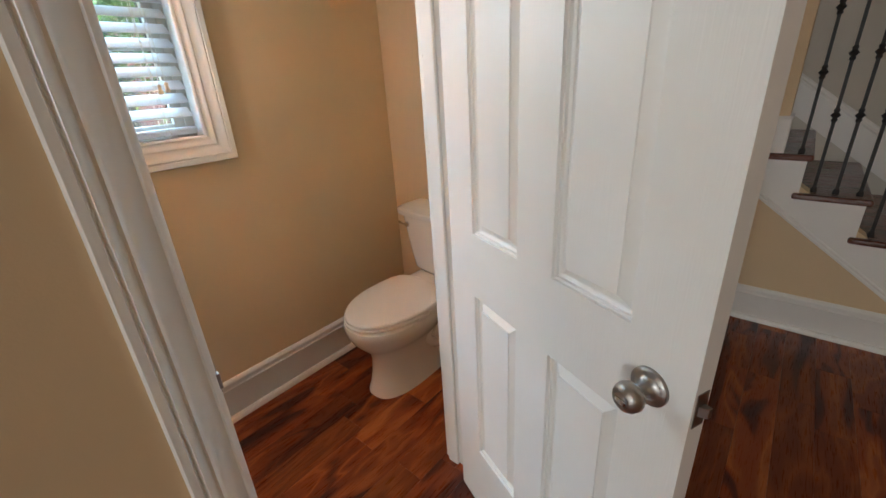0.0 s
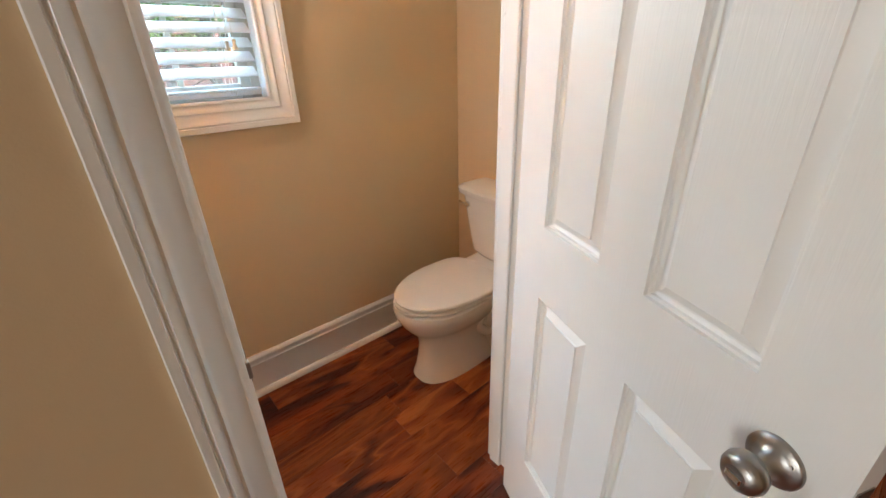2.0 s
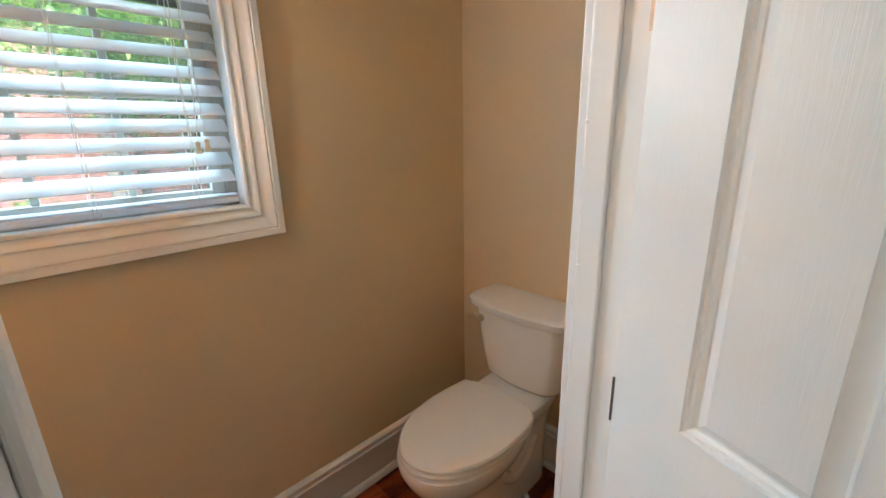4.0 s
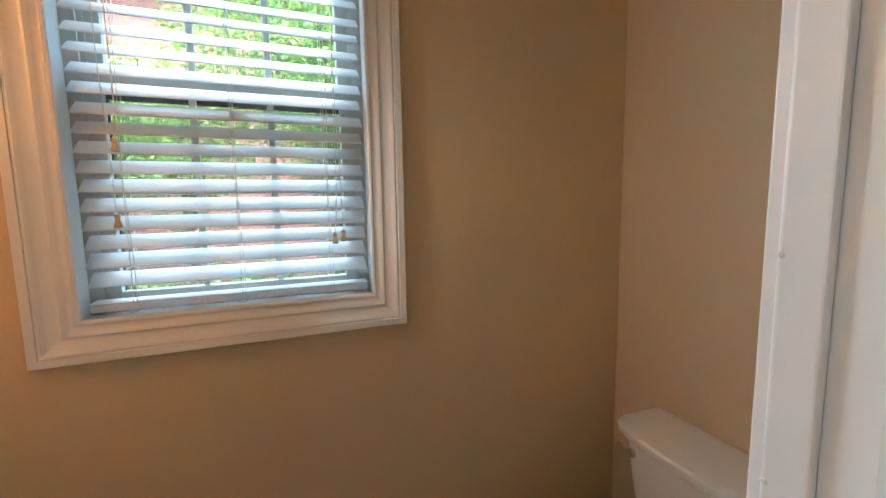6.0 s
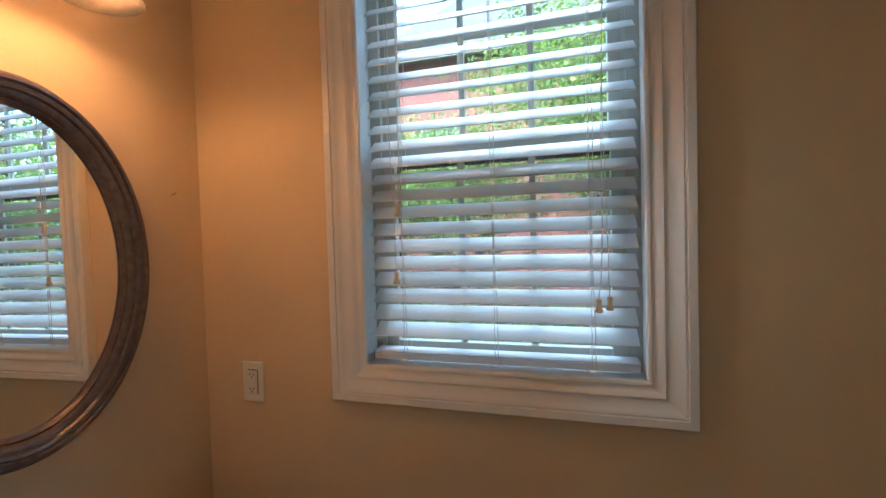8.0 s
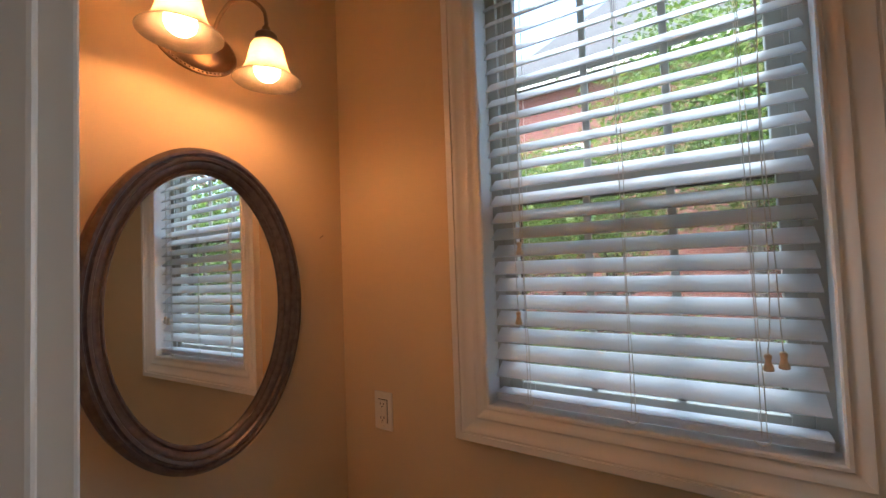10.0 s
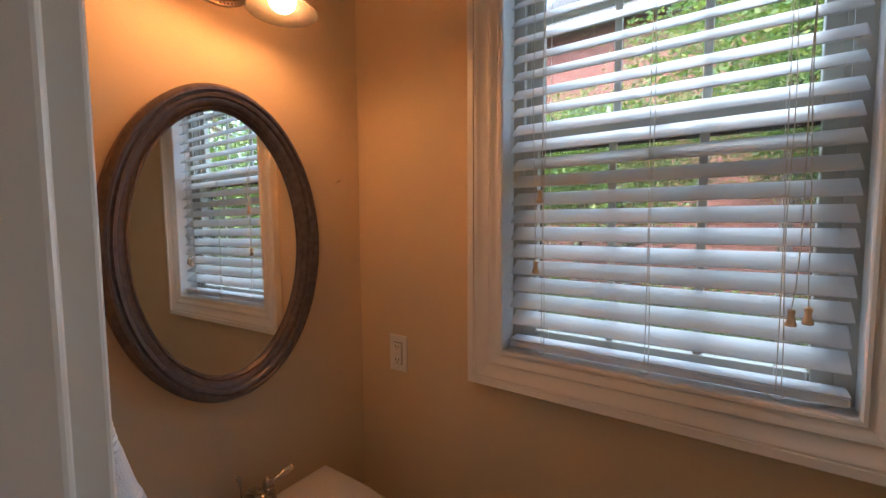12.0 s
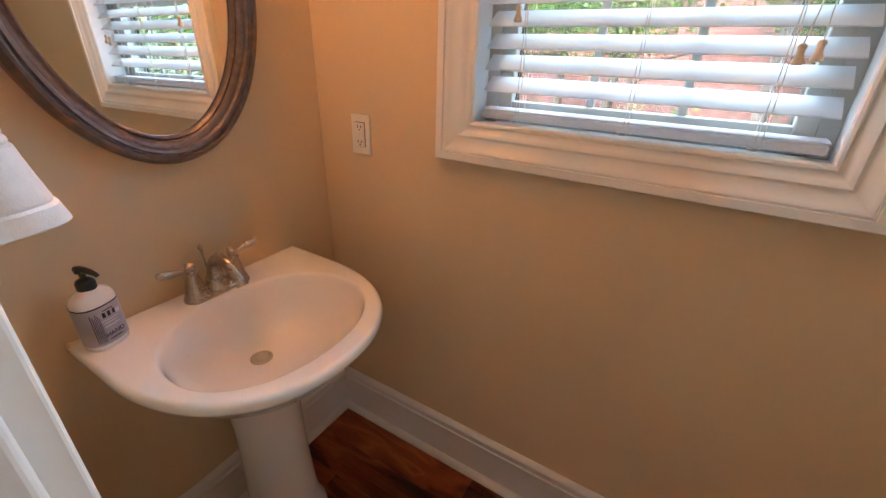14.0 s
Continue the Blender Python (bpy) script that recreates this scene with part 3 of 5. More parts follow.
def sash(name, y0, y1, z0, z1, bottom, top):
    x0, x1 = WX0 + 0.0245, WX1 - 0.0245
    st = 0.040
    ob = part(name, bmesh.new(), None, window)
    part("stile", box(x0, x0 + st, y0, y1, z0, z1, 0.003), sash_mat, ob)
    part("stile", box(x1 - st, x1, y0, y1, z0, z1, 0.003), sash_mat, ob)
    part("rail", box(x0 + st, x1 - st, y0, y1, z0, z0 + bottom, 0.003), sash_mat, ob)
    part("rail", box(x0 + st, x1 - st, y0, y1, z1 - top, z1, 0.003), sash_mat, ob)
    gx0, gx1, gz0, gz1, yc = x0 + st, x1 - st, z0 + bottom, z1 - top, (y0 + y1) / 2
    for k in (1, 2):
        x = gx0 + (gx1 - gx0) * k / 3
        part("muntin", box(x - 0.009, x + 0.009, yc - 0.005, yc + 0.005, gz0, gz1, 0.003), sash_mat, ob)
    zc = (gz0 + gz1) / 2
    for k in range(3):
        xa = gx0 + (gx1 - gx0) * k / 3 + (0.009 if k else 0)
        xb = gx0 + (gx1 - gx0) * (k + 1) / 3 - (0.009 if k < 2 else 0)
        part("muntin", box(xa, xb, yc - 0.0045, yc + 0.0045, zc - 0.009, zc + 0.009, 0.003), sash_mat, ob)
        for za, zb in ((gz0, zc - 0.009), (zc + 0.009, gz1)):
            pane = part("pane", box(xa, xb, yc - 0.0015, yc + 0.0015, za, zb), glass, ob, "clear window pane")
            pane.visible_shadow = False
    return ob


sash("lower_sash", 0.074, 0.099, WZ0 + 0.001, MID + 0.018, 0.05, 0.032)
sash("upper_sash", 0.108, 0.133, MID - 0.012, WZ1, 0.032, 0.045)
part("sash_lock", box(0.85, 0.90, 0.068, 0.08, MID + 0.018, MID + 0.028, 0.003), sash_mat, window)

screen_mat = bpy.data.materials.new("grey_screen_mesh")
screen_mat.use_nodes = True
nt = screen_mat.node_tree
nt.nodes.clear()
out_n, mix_n, tr, df = (nt.nodes.new("ShaderNode" + k) for k in ("OutputMaterial", "MixShader", "BsdfTransparent", "BsdfDiffuse"))
weave = noise_node(nt, position(nt), 900.0, 1.0)
nt.links.new(ramp(nt, weave.outputs["Fac"], [(0.35, (0.07, 0.07, 0.07)), (0.65, (0.15, 0.15, 0.15))]), mix_n.inputs[0])
df.inputs["Color"].default_value = (0.45, 0.46, 0.46, 1)
for a, b in ((tr.outputs[0], mix_n.inputs[1]), (df.outputs[0], mix_n.inputs[2]), (mix_n.outputs[0], out_n.inputs[0])):
    nt.links.new(a, b)
screen = part("insect_screen", box(WX0 + 0.058, WX1 - 0.058, 0.1385, 0.1390, WZ0 + 0.016, MID - 0.036), screen_mat, window, "grey insect screen over the lower sash")
for x0, x1, z0, z1 in ((WX0 + 0.042, WX0 + 0.058, WZ0 + 0.002, MID - 0.020), (WX1 - 0.058, WX1 - 0.042, WZ0 + 0.002, MID - 0.020), (WX0 + 0.058, WX1 - 0.058, WZ0 + 0.002, WZ0 + 0.016), (WX0 + 0.058, WX1 - 0.058, MID - 0.036, MID - 0.020)):
    part("screen_frame", box(x0, x1, 0.135, 0.143, z0, z1, 0.002), bark_mat, screen, "dark brown screen frame")

# ---- stair seen past the door ----
stair = structure("stair_wall", bmesh.new(), None, "painted wall and stringer under an open staircase", "staircase")
RISE, GOING = 0.186, 0.248
NOSE_A = -1.773


def stair_z(y):
    return 0.93 + (y - NOSE_A) * RISE / GOING


bm = bmesh.new()
poly = [(DY1, 0.0), (-2.86, 0.0), (-2.86, 0.02), (-2.55, stair_z(-2.55) - 0.17), (DY1, stair_z(DY1) - 0.17)]
loft([[(x, y, z) for y, z in poly] for x in (3.2, 3.3)], bm=bm)
part("wall_panel", bm, wall_paint, stair)
part("upper_wall", box(3.2, 3.3, -1.64, DY1, 0.93, FTOP), wall_paint, stair)
part("corner_bead", box(3.196, 3.304, -1.645, -1.64, 1.105, FTOP, 0.002), wall_paint, stair)
part("base_block", box(3.186, 3.314, -1.656, -1.4, 0.931, 1.09, 0.003), trim_paint, stair)
part("base_cap", box(3.182, 3.318, -1.660, -1.4, 1.09, 1.105, 0.004), trim_paint, stair)
TRIMP = [(0, 0), (0, 0.008), (0.006, 0.014), (0.014, 0.012), (0.020, 0.018), (0.028, 0.016), (0.030, 0.0)]
ya, yb = DY1, -2.62
dvec = Vector((0, yb - ya, stair_z(yb) - stair_z(ya))).normalized()
part("stringer_trim", moulding(TRIMP, (3.2, ya, stair_z(ya) - 0.325), (3.2, yb, stair_z(yb) - 0.325), Vector((0, -dvec.z, dvec.y)), (-1, 0, 0)), trim_paint, stair)
for k in range(-2, 5):
    y1 = NOSE_A - GOING * k
    z = 0.93 - RISE * k
    if z < 0.1:
        continue
    wall_side = 3.2 if k >= 0 else 3.3
    if k >= 0:
        bm = loft([[(x, yy, zz) for yy, zz in ((y1 + 0.02, max(0.004, stair_z(y1) - 0.328)), (y1 + GOING + 0.02, max(0.004, stair_z(y1 + GOING) - 0.328)), (y1 + GOING + 0.02, z - 0.03), (y1 + 0.02, z - 0.03))] for x in (3.194, 3.3)])
        part("stringer_panel", bm, trim_paint, stair, "white painted stringer")
    part("riser", box(wall_side + 0.1 * (k >= 0), FX1, y1 + 0.022, y1 + 0.04, max(0, z - RISE), z - 0.03), trim_paint, stair, "white painted riser")
    tread = part("tread", box(wall_side - (0.028 if k >= 0 else 0), FX1 - 0.022, y1, y1 + GOING + 0.045, z - 0.03, z, 0.011, 3), tread_mat, stair, "dark red-brown varnished tread")
SKIRT = [(0, 0), (0.016, 0), (0.016, 0.19), (0.02, 0.194), (0.02, 0.205), (0.012, 0.215), (0.012, 0.228), (0.004, 0.238), (0, 0.238)]
part("skirt_board", moulding(SKIRT, (FX1, DY1, stair_z(DY1) - 0.01), (FX1, -2.86, stair_z(-2.86) - 0.01), (-1, 0, 0), (0, 0, 1)), trim_paint, stair)

balustrade = empty("balustrade", pose(3.25, -2.0, 0.7), "black wrought iron balusters under a dark wood handrail", "railing")
BZ = 0.92


def baluster_mesh():
    bm = bmesh.new()
    add_box(bm, -0.0065, 0.0065, -0.0065, 0.0065, 0, BZ)
    lathe([(0.013, 0.0), (0.013, 0.012), (0.009, 0.022), (0.007, 0.024)], 12, Matrix(), bm)
    for z in (0.36, 0.62):
        lathe([(0.007, z - 0.03), (0.011, z - 0.026), (0.011, z - 0.018), (0.008, z - 0.014), (0.019, z), (0.008, z + 0.014), (0.011, z + 0.018), (0.011, z + 0.026), (0.007, z + 0.03)], 8, Matrix(), bm)
    return bm


first = part("baluster", baluster_mesh(), iron, balustrade, "", True)
first.location = Vector((0, -1.722, 0.93)) - Vector((0, -2.0, 0.7))
for k, y in enumerate((-1.806, -1.888, -1.972, -2.054, -2.137, -2.22, -2.302, -2.385, -2.468, -2.55, -2.633)):
    step = max(0, math.ceil((NOSE_A - y + 0.004) / GOING))
    o = new("baluster", first.data)
    o.parent = balustrade
    o.location = Vector((0, y, 0.93 - RISE * step)) - Vector((0, -2.0, 0.7))
RAIL = [(-0.03, 0), (0.03, 0), (0.032, 0.02), (0.026, 0.045), (0.012, 0.056), (-0.012, 0.056), (-0.026, 0.045), (-0.032, 0.02)]
part("handrail", moulding(RAIL, Vector((0, -1.645, stair_z(-1.645) + 0.80)) - Vector((0, -2.0, 0.7)), Vector((0, -2.9, stair_z(-2.9) + 0.80)) - Vector((0, -2.0, 0.7)), (1, 0, 0), (0, 0, 1)), tread_mat, balustrade, "dark varnished wood handrail")
# ---- toilet ----
toilet = empty("toilet", pose(LX, -0.415, 0, 0, 0, 180), "white porcelain two-piece toilet with the lid closed", "toilet")


def oval(uc, ru, rv, z, n=48, p=2.2, back=None):
    out = []
    for i in range(n):
        a = 2 * math.pi * i / n
        c, s = math.cos(a), math.sin(a)
        r = (abs(c) ** p + abs(s) ** p) ** (-1 / p)
        u, v = uc + ru * r * c, rv * r * s
        if back is not None:
            u = max(u, back)
        out.append((u, v, z))
    return out


def egg(u0, u1, w, z, n=56, flat=0.55):
    """Seat outline: a blunt back at u0, a long rounded nose at u1."""
    out, uc = [], u0 + (u1 - u0) * 0.42
    for i in range(n):
        a = 2 * math.pi * i / n
        c, s = math.cos(a), math.sin(a)
        if c >= 0:
            out.append((uc + (u1 - uc) * c, w * s, z))
        else:
            p = 5.0
            r = (abs(c) ** p + abs(s) ** p) ** (-1 / p)
            out.append((uc + (uc - u0) * r * c, w * r * s * (1 - 0.07 * (-c) ** 2), z))
    return out


rows = [(0.395, 0.252, 0.118, 0.0, 2.6), (0.395, 0.250, 0.116, 0.012, 2.6), (0.397, 0.238, 0.106, 0.04, 2.5), (0.40, 0.222, 0.096, 0.11, 2.4), (0.402, 0.214, 0.094, 0.18, 2.3), (0.412, 0.218, 0.104, 0.225, 2.2), (0.43, 0.236, 0.132, 0.265, 2.2), (0.445, 0.252, 0.160, 0.305, 2.2), (0.452, 0.262, 0.178, 0.345, 2.2), (0.454, 0.264, 0.184, 0.375, 2.2), (0.454, 0.260, 0.182, 0.390, 2.2), (0.454, 0.250, 0.174, 0.396, 2.2)]
part("bowl", loft([oval(a, b, c, z, 56, p) for a, b, c, z, p in rows]), porcelain, toilet, "", True)
trap = [(0.18, 0.150, 0.100, 0.0, 4), (0.18, 0.150, 0.100, 0.10, 4), (0.175, 0.150, 0.098, 0.22, 4), (0.17, 0.155, 0.105, 0.30, 4), (0.165, 0.150, 0.125, 0.36, 4), (0.16, 0.150, 0.140, 0.40, 4), (0.155, 0.145, 0.138, 0.418, 4), (0.15, 0.130, 0.125, 0.425, 4)]
part("tank_deck", loft([oval(a, b, c, z, 48, p) for a, b, c, z, p in trap]), porcelain, toilet, "", True)
trapway = smooth_path([(0.32, 0.085, 0.27), (0.35, 0.082, 0.20), (0.28, 0.082, 0.13), (0.20, 0.084, 0.17), (0.15, 0.084, 0.26)], 6)
part("trapway_bulge", tube(trapway, 0.026, 12), porcelain, toilet, "", True)
part("seat_ring", loft([egg(0.255, 0.700, 0.172, 0.3955), egg(0.255, 0.700, 0.172, 0.3985), egg(0.245, 0.712, 0.182, 0.399), egg(0.242, 0.717, 0.186, 0.4025), egg(0.242, 0.717, 0.186, 0.411), egg(0.246, 0.711, 0.181, 0.4145), egg(0.255, 0.700, 0.172, 0.415)]), seat_plastic, toilet, "smooth white seat", True)
lid = part("lid", loft([egg(0.255, 0.698, 0.170, 0.4145), egg(0.255, 0.698, 0.170, 0.4185), egg(0.238, 0.708, 0.180, 0.4188), egg(0.235, 0.714, 0.185, 0.422), egg(0.235, 0.714, 0.185, 0.430), egg(0.239, 0.708, 0.180, 0.436), egg(0.26, 0.68, 0.160, 0.4395), egg(0.34, 0.58, 0.09, 0.4415)]), seat_plastic, toilet, "smooth white closed lid", True)
for s in (-1, 1):
    part("seat_hinge", box(0.215, 0.25, s * 0.075 - 0.02, s * 0.075 + 0.02, 0.410, 0.432, 0.006, 3), seat_plastic, toilet, "", True)


def tank_ring(front, half, z, n=49, back=0.015, bow=0.03, r=0.042):
    """Tank section: flat back, bowed front and rounded corners."""
    pts = [(back, -half * 0.96, z)]
    for i in range(n):
        t = -1 + 2 * i / (n - 1)
        edge = max(0.0, (abs(t) - (1 - r / half)) / (r / half))
        pts.append((front - bow * t * t - r * (1 - math.sqrt(max(0.0, 1 - edge * edge))), half * t, z))
    pts.append((back, half * 0.96, z))
    return pts


tank_rows = [(0.150, 0.125, 0.427), (0.163, 0.150, 0.430), (0.172, 0.160, 0.442), (0.178, 0.167, 0.450), (0.178, 0.170, 0.453), (0.186, 0.180, 0.52), (0.196, 0.193, 0.62), (0.206, 0.206, 0.738)]
tank = part("tank", loft([tank_ring(f, h, z) for f, h, z in tank_rows]), porcelain, toilet, "", True)
part("tank_lid", loft([tank_ring(0.213, 0.212, 0.7385, back=0.008), tank_ring(0.224, 0.220, 0.743, back=0.006), tank_ring(0.228, 0.224, 0.752, back=0.006), tank_ring(0.228, 0.224, 0.768, back=0.006), tank_ring(0.222, 0.220, 0.774, back=0.009), tank_ring(0.20, 0.20, 0.7765, back=0.02)]), porcelain, toilet, "", True)
hm = Matrix.Translation((0.182, -0.148, 0.692)) @ pose(0, 0, 0, 0, 90, 0)
lever = part("flush_lever", lathe([(0.013, -0.004), (0.0145, 0.004), (0.0145, 0.012), (0.011, 0.017), (0.004, 0.018)], 24, hm), chrome, toilet, "small chrome flush lever", True)
part("lever_arm", tube([(0.196, -0.150, 0.692), (0.199, -0.172, 0.694), (0.194, -0.200, 0.697)], 0.005, 10, radii=[0.005, 0.0055, 0.007]), chrome, lever, "", True)
for s in (-1, 1):
    part("bolt_cap", lathe([(0.013, 0.0), (0.013, 0.008), (0.009, 0.016), (0.003, 0.018)], 16, Matrix.Translation((0.22, s * 0.112, 0.0))), porcelain, toilet, "", True)
# a small tub with a wine-red cloth on the floor behind the toilet
tub = empty("waste_bin", pose(2.056, -0.208, 0), "small white bin with wine-red contents beside the toilet", "bin")
part("bin_body", lathe([(0.036, 0.0), (0.038, 0.004), (0.046, 0.272), (0.048, 0.276), (0.046, 0.279), (0.043, 0.275), (0.036, 0.01)], 28), porcelain, tub, "", True)
cl = bmesh.new()
random.seed(4)
for k in range(9):
    a = k * 2.4
    lathe([(0.0, -0.012), (0.012, -0.006), (0.016, 0.002), (0.010, 0.010), (0.0, 0.014)], 8, pose(0.022 * math.cos(a), 0.022 * math.sin(a), 0.268 + 0.006 * (k % 3), 40 * k, 25 * k, 0), cl, False, False)
part("cloth", cl, wine_mat, tub, "crumpled wine-red cloth", True)

# ---- pedestal sink ----
SY = -0.459
SZ = 0.808
sink = empty("pedestal_sink", pose(0, SY, 0), "white porcelain pedestal sink with a wide curved basin", "sink")


def deck_radius(a, k=1.0):
    """Distance from the bowl's centre to the rim of the D-shaped deck, in direction a."""
    c, s = math.cos(a), math.sin(a)
    lo, hi = 0.0, 0.8
    for _ in range(40):
        r = (lo + hi) / 2
        x, y = 0.25 + r * c, r * s
        if x > 0.17:
            inside = (abs(x - 0.17) / 0.343) ** 2.25 + (abs(y) / 0.292) ** 2.25 < 1
        else:
            inside = x > 0.004 and abs(y) < 0.292 - 0.02 * max(0, 0.05 - x)
        lo, hi = (r, hi) if inside else (lo, r)
    return lo * k


N = 96
ANG = [2 * math.pi * i / N for i in range(N)]
for corner in (math.atan2(0.292, -0.246), -math.atan2(0.292, -0.246)):
    i = min(range(N), key=lambda q: abs(math.atan2(math.sin(ANG[q] - corner), math.cos(ANG[q] - corner))))
    ANG[i] = corner


def deck_ring(inset, z, k=1.0):
    out = []
    for a in ANG:
        r = max(0.01, deck_radius(a) * k - inset)
        x, y = 0.25 + r * math.cos(a), r * math.sin(a)
        out.append((max(x, 0.004), y, z))
    return out


def bowl_ring(k, z, shift=0.0):
    out = []
    for a in ANG:
        c, s = math.cos(a), math.sin(a)
        p = 2.15
        r = 1 / ((abs(c) / 0.180) ** p + (abs(s) / 0.228) ** p) ** (1 / p)
        out.append((0.281 + shift + r * k * c, r * k * s, z))
    return out


def under_ring(k, z, cx=0.2):
    out = []
    for a in ANG:
        r = deck_radius(a)
        x, y = 0.25 + r * math.cos(a), r * math.sin(a)
        out.append((max(0.004, cx + (x - cx) * k), y * k, z))
    return out


rings = [under_ring(0.30, SZ - 0.215), under_ring(0.42, SZ - 0.19), under_ring(0.62, SZ - 0.145), under_ring(0.79, SZ - 0.10), under_ring(0.90, SZ - 0.058), under_ring(0.965, SZ - 0.035),
         deck_ring(0.003, SZ - 0.027), deck_ring(0.0, SZ - 0.021), deck_ring(0.0, SZ - 0.010), deck_ring(0.002, SZ - 0.005), deck_ring(0.006, SZ - 0.001), deck_ring(0.012, SZ)]
outer, inner = deck_ring(0.012, SZ), bowl_ring(1.10, SZ)
rings.append([tuple(o + (i - o) * 0.5 for o, i in zip(p, q)) for p, q in zip(outer, inner)])
rings += [bowl_ring(1.035, SZ - 0.0006), bowl_ring(1.015, SZ - 0.002), bowl_ring(1.0, SZ - 0.0055), bowl_ring(0.988, SZ - 0.012), bowl_ring(0.972, SZ - 0.024), bowl_ring(0.94, SZ - 0.05, -0.003), bowl_ring(0.87, SZ - 0.085, -0.012), bowl_ring(0.74, SZ - 0.116, -0.027), bowl_ring(0.54, SZ - 0.136, -0.047), bowl_ring(0.30, SZ - 0.146, -0.063), bowl_ring(0.12, SZ - 0.150, -0.075)]
basin = part("basin", loft(rings), porcelain, sink, "", True)
basin.data.set_sharp_from_angle(angle=radians(75))


def ped_ring(rx, ry, z, cx=0.175):
    return [(max(0.02, cx + rx * math.cos(a) * (1 if math.cos(a) > 0 else 0.9)), ry * math.sin(a), z) for a in [2 * math.pi * i / 40 for i in range(40)]]


part("pedestal", loft([ped_ring(0.125, 0.125, 0.0), ped_ring(0.124, 0.124, 0.012), ped_ring(0.112, 0.112, 0.035), ped_ring(0.104, 0.100, 0.12), ped_ring(0.098, 0.090, 0.30), ped_ring(0.097, 0.088, 0.45), ped_ring(0.102, 0.095, 0.56), ped_ring(0.112, 0.108, 0.63)]), porcelain, sink, "", True)
dm = Matrix.Translation((0.205, 0, SZ - 0.1515))
part("drain", lathe([(0.027, 0), (0.027, 0.003), (0.024, 0.0045), (0.019, 0.002), (0.018, 0.0022)], 32, dm), door_nickel, sink, "brushed nickel drain ring", True)
part("drain_stopper", lathe([(0.016, 0.0), (0.016, 0.004), (0.012, 0.007), (0.003, 0.008)], 28, dm), door_nickel, sink, "brushed nickel pop-up stopper", True)

# ---- faucet ----
faucet = empty("faucet", pose(0.062, SY + 0.008, SZ), "brushed nickel two-handle faucet with lever handles", "faucet")
faucet.scale = (1.08, 1.04, 1.1)


def stadium(hx, hy, z, n=40):
    return [(hx * math.cos(a), (hy - hx) * (1 if math.sin(a) > 0.001 else -1 if math.sin(a) < -0.001 else 0) + hx * math.sin(a), z) for a in [2 * math.pi * (i + 0.5) / n for i in range(n)]]


part("base_plate", loft([stadium(0.026, 0.080, -0.002), stadium(0.026, 0.080, 0.004), stadium(0.023, 0.077, 0.010), stadium(0.019, 0.073, 0.013)]), nickel, faucet, "", True)
for s in (-1, 1):
    hmx = Matrix.Translation((0, s * 0.051, 0))
    handle = part("handle", lathe([(0.025, 0.009), (0.025, 0.014), (0.0235, 0.017), (0.0225, 0.020), (0.0205, 0.030), (0.0165, 0.046), (0.0135, 0.058), (0.0128, 0.061), (0.0142, 0.063), (0.0142, 0.066), (0.0105, 0.068), (0.0098, 0.071), (0.0118, 0.075), (0.0122, 0.079), (0.0100, 0.084), (0.0052, 0.087), (0.002, 0.0878)], 32, hmx), nickel, faucet, "", True)
    lp = [(0.0, s * 0.056, 0.073), (0.0, s * 0.068, 0.0745), (0.0, s * 0.080, 0.0765), (0.0, s * 0.096, 0.0795), (0.0, s * 0.110, 0.082), (0.0, s * 0.119, 0.0835), (0.0, s * 0.1225, 0.084)]
    part("lever", tube(lp, 0.006, 16, radii=[0.0046, 0.0052, 0.0068, 0.0092, 0.0092, 0.0072, 0.0028]), nickel, handle, "", True)
spout = smooth_path([(0.0, 0, 0.010), (0.0, 0, 0.040), (0.008, 0, 0.070), (0.034, 0, 0.090), (0.068, 0, 0.084), (0.096, 0, 0.060), (0.106, 0, 0.044)], 6)
part("spout", tube(spout, 0.012, 24, radii=[0.0205 - 0.007 * min(1, i / 14) for i in range(len(spout))]), nickel, faucet, "", True)
part("spout_collar", lathe([(0.029, 0.010), (0.0285, 0.015), (0.026, 0.020), (0.0235, 0.026), (0.0215, 0.034)], 32), nickel, faucet, "", True)
part("lift_rod", lathe([(0.0022, 0.01), (0.0022, 0.080), (0.0042, 0.083), (0.0042, 0.085), (0.0026, 0.087), (0.0058, 0.093), (0.0066, 0.098), (0.005, 0.103), (0.0018, 0.105)], 18, Matrix.Translation((-0.021, 0, 0)) @ pose(0, 0, 0, 0, -9, 0)), nickel, faucet, "", True)

# ---- soap dispenser ----
soap = empty("soap_dispenser", pose(0.068, SY - 0.238, SZ - 0.001, 0, 0, 18), "milky plastic soap bottle with lilac label and black pump", "soap dispenser")


def sup(rx, ry, z, n=48, p=2.6):
    return [(x, y, zz) for x, y, zz in oval(0, rx, ry, z, n, p)]


part("bottle", loft([sup(0.026, 0.034, 0.0), sup(0.029, 0.037, 0.004), sup(0.030, 0.038, 0.012), sup(0.030, 0.038, 0.100), sup(0.029, 0.0365, 0.110), sup(0.025, 0.031, 0.120), sup(0.017, 0.019, 0.127), sup(0.0145, 0.0145, 0.130), sup(0.014, 0.014, 0.134)]), bottle_mat, soap, "", True)
lab = part("paper_label", loft([sup(0.0305, 0.0385, 0.014), sup(0.0305, 0.0385, 0.096)], False, False), label_mat, soap, "lilac paper label", True)
part("label_band", loft([sup(0.0307, 0.0387, 0.096), sup(0.0307, 0.0387, 0.099)], False, False), label_dark, lab)


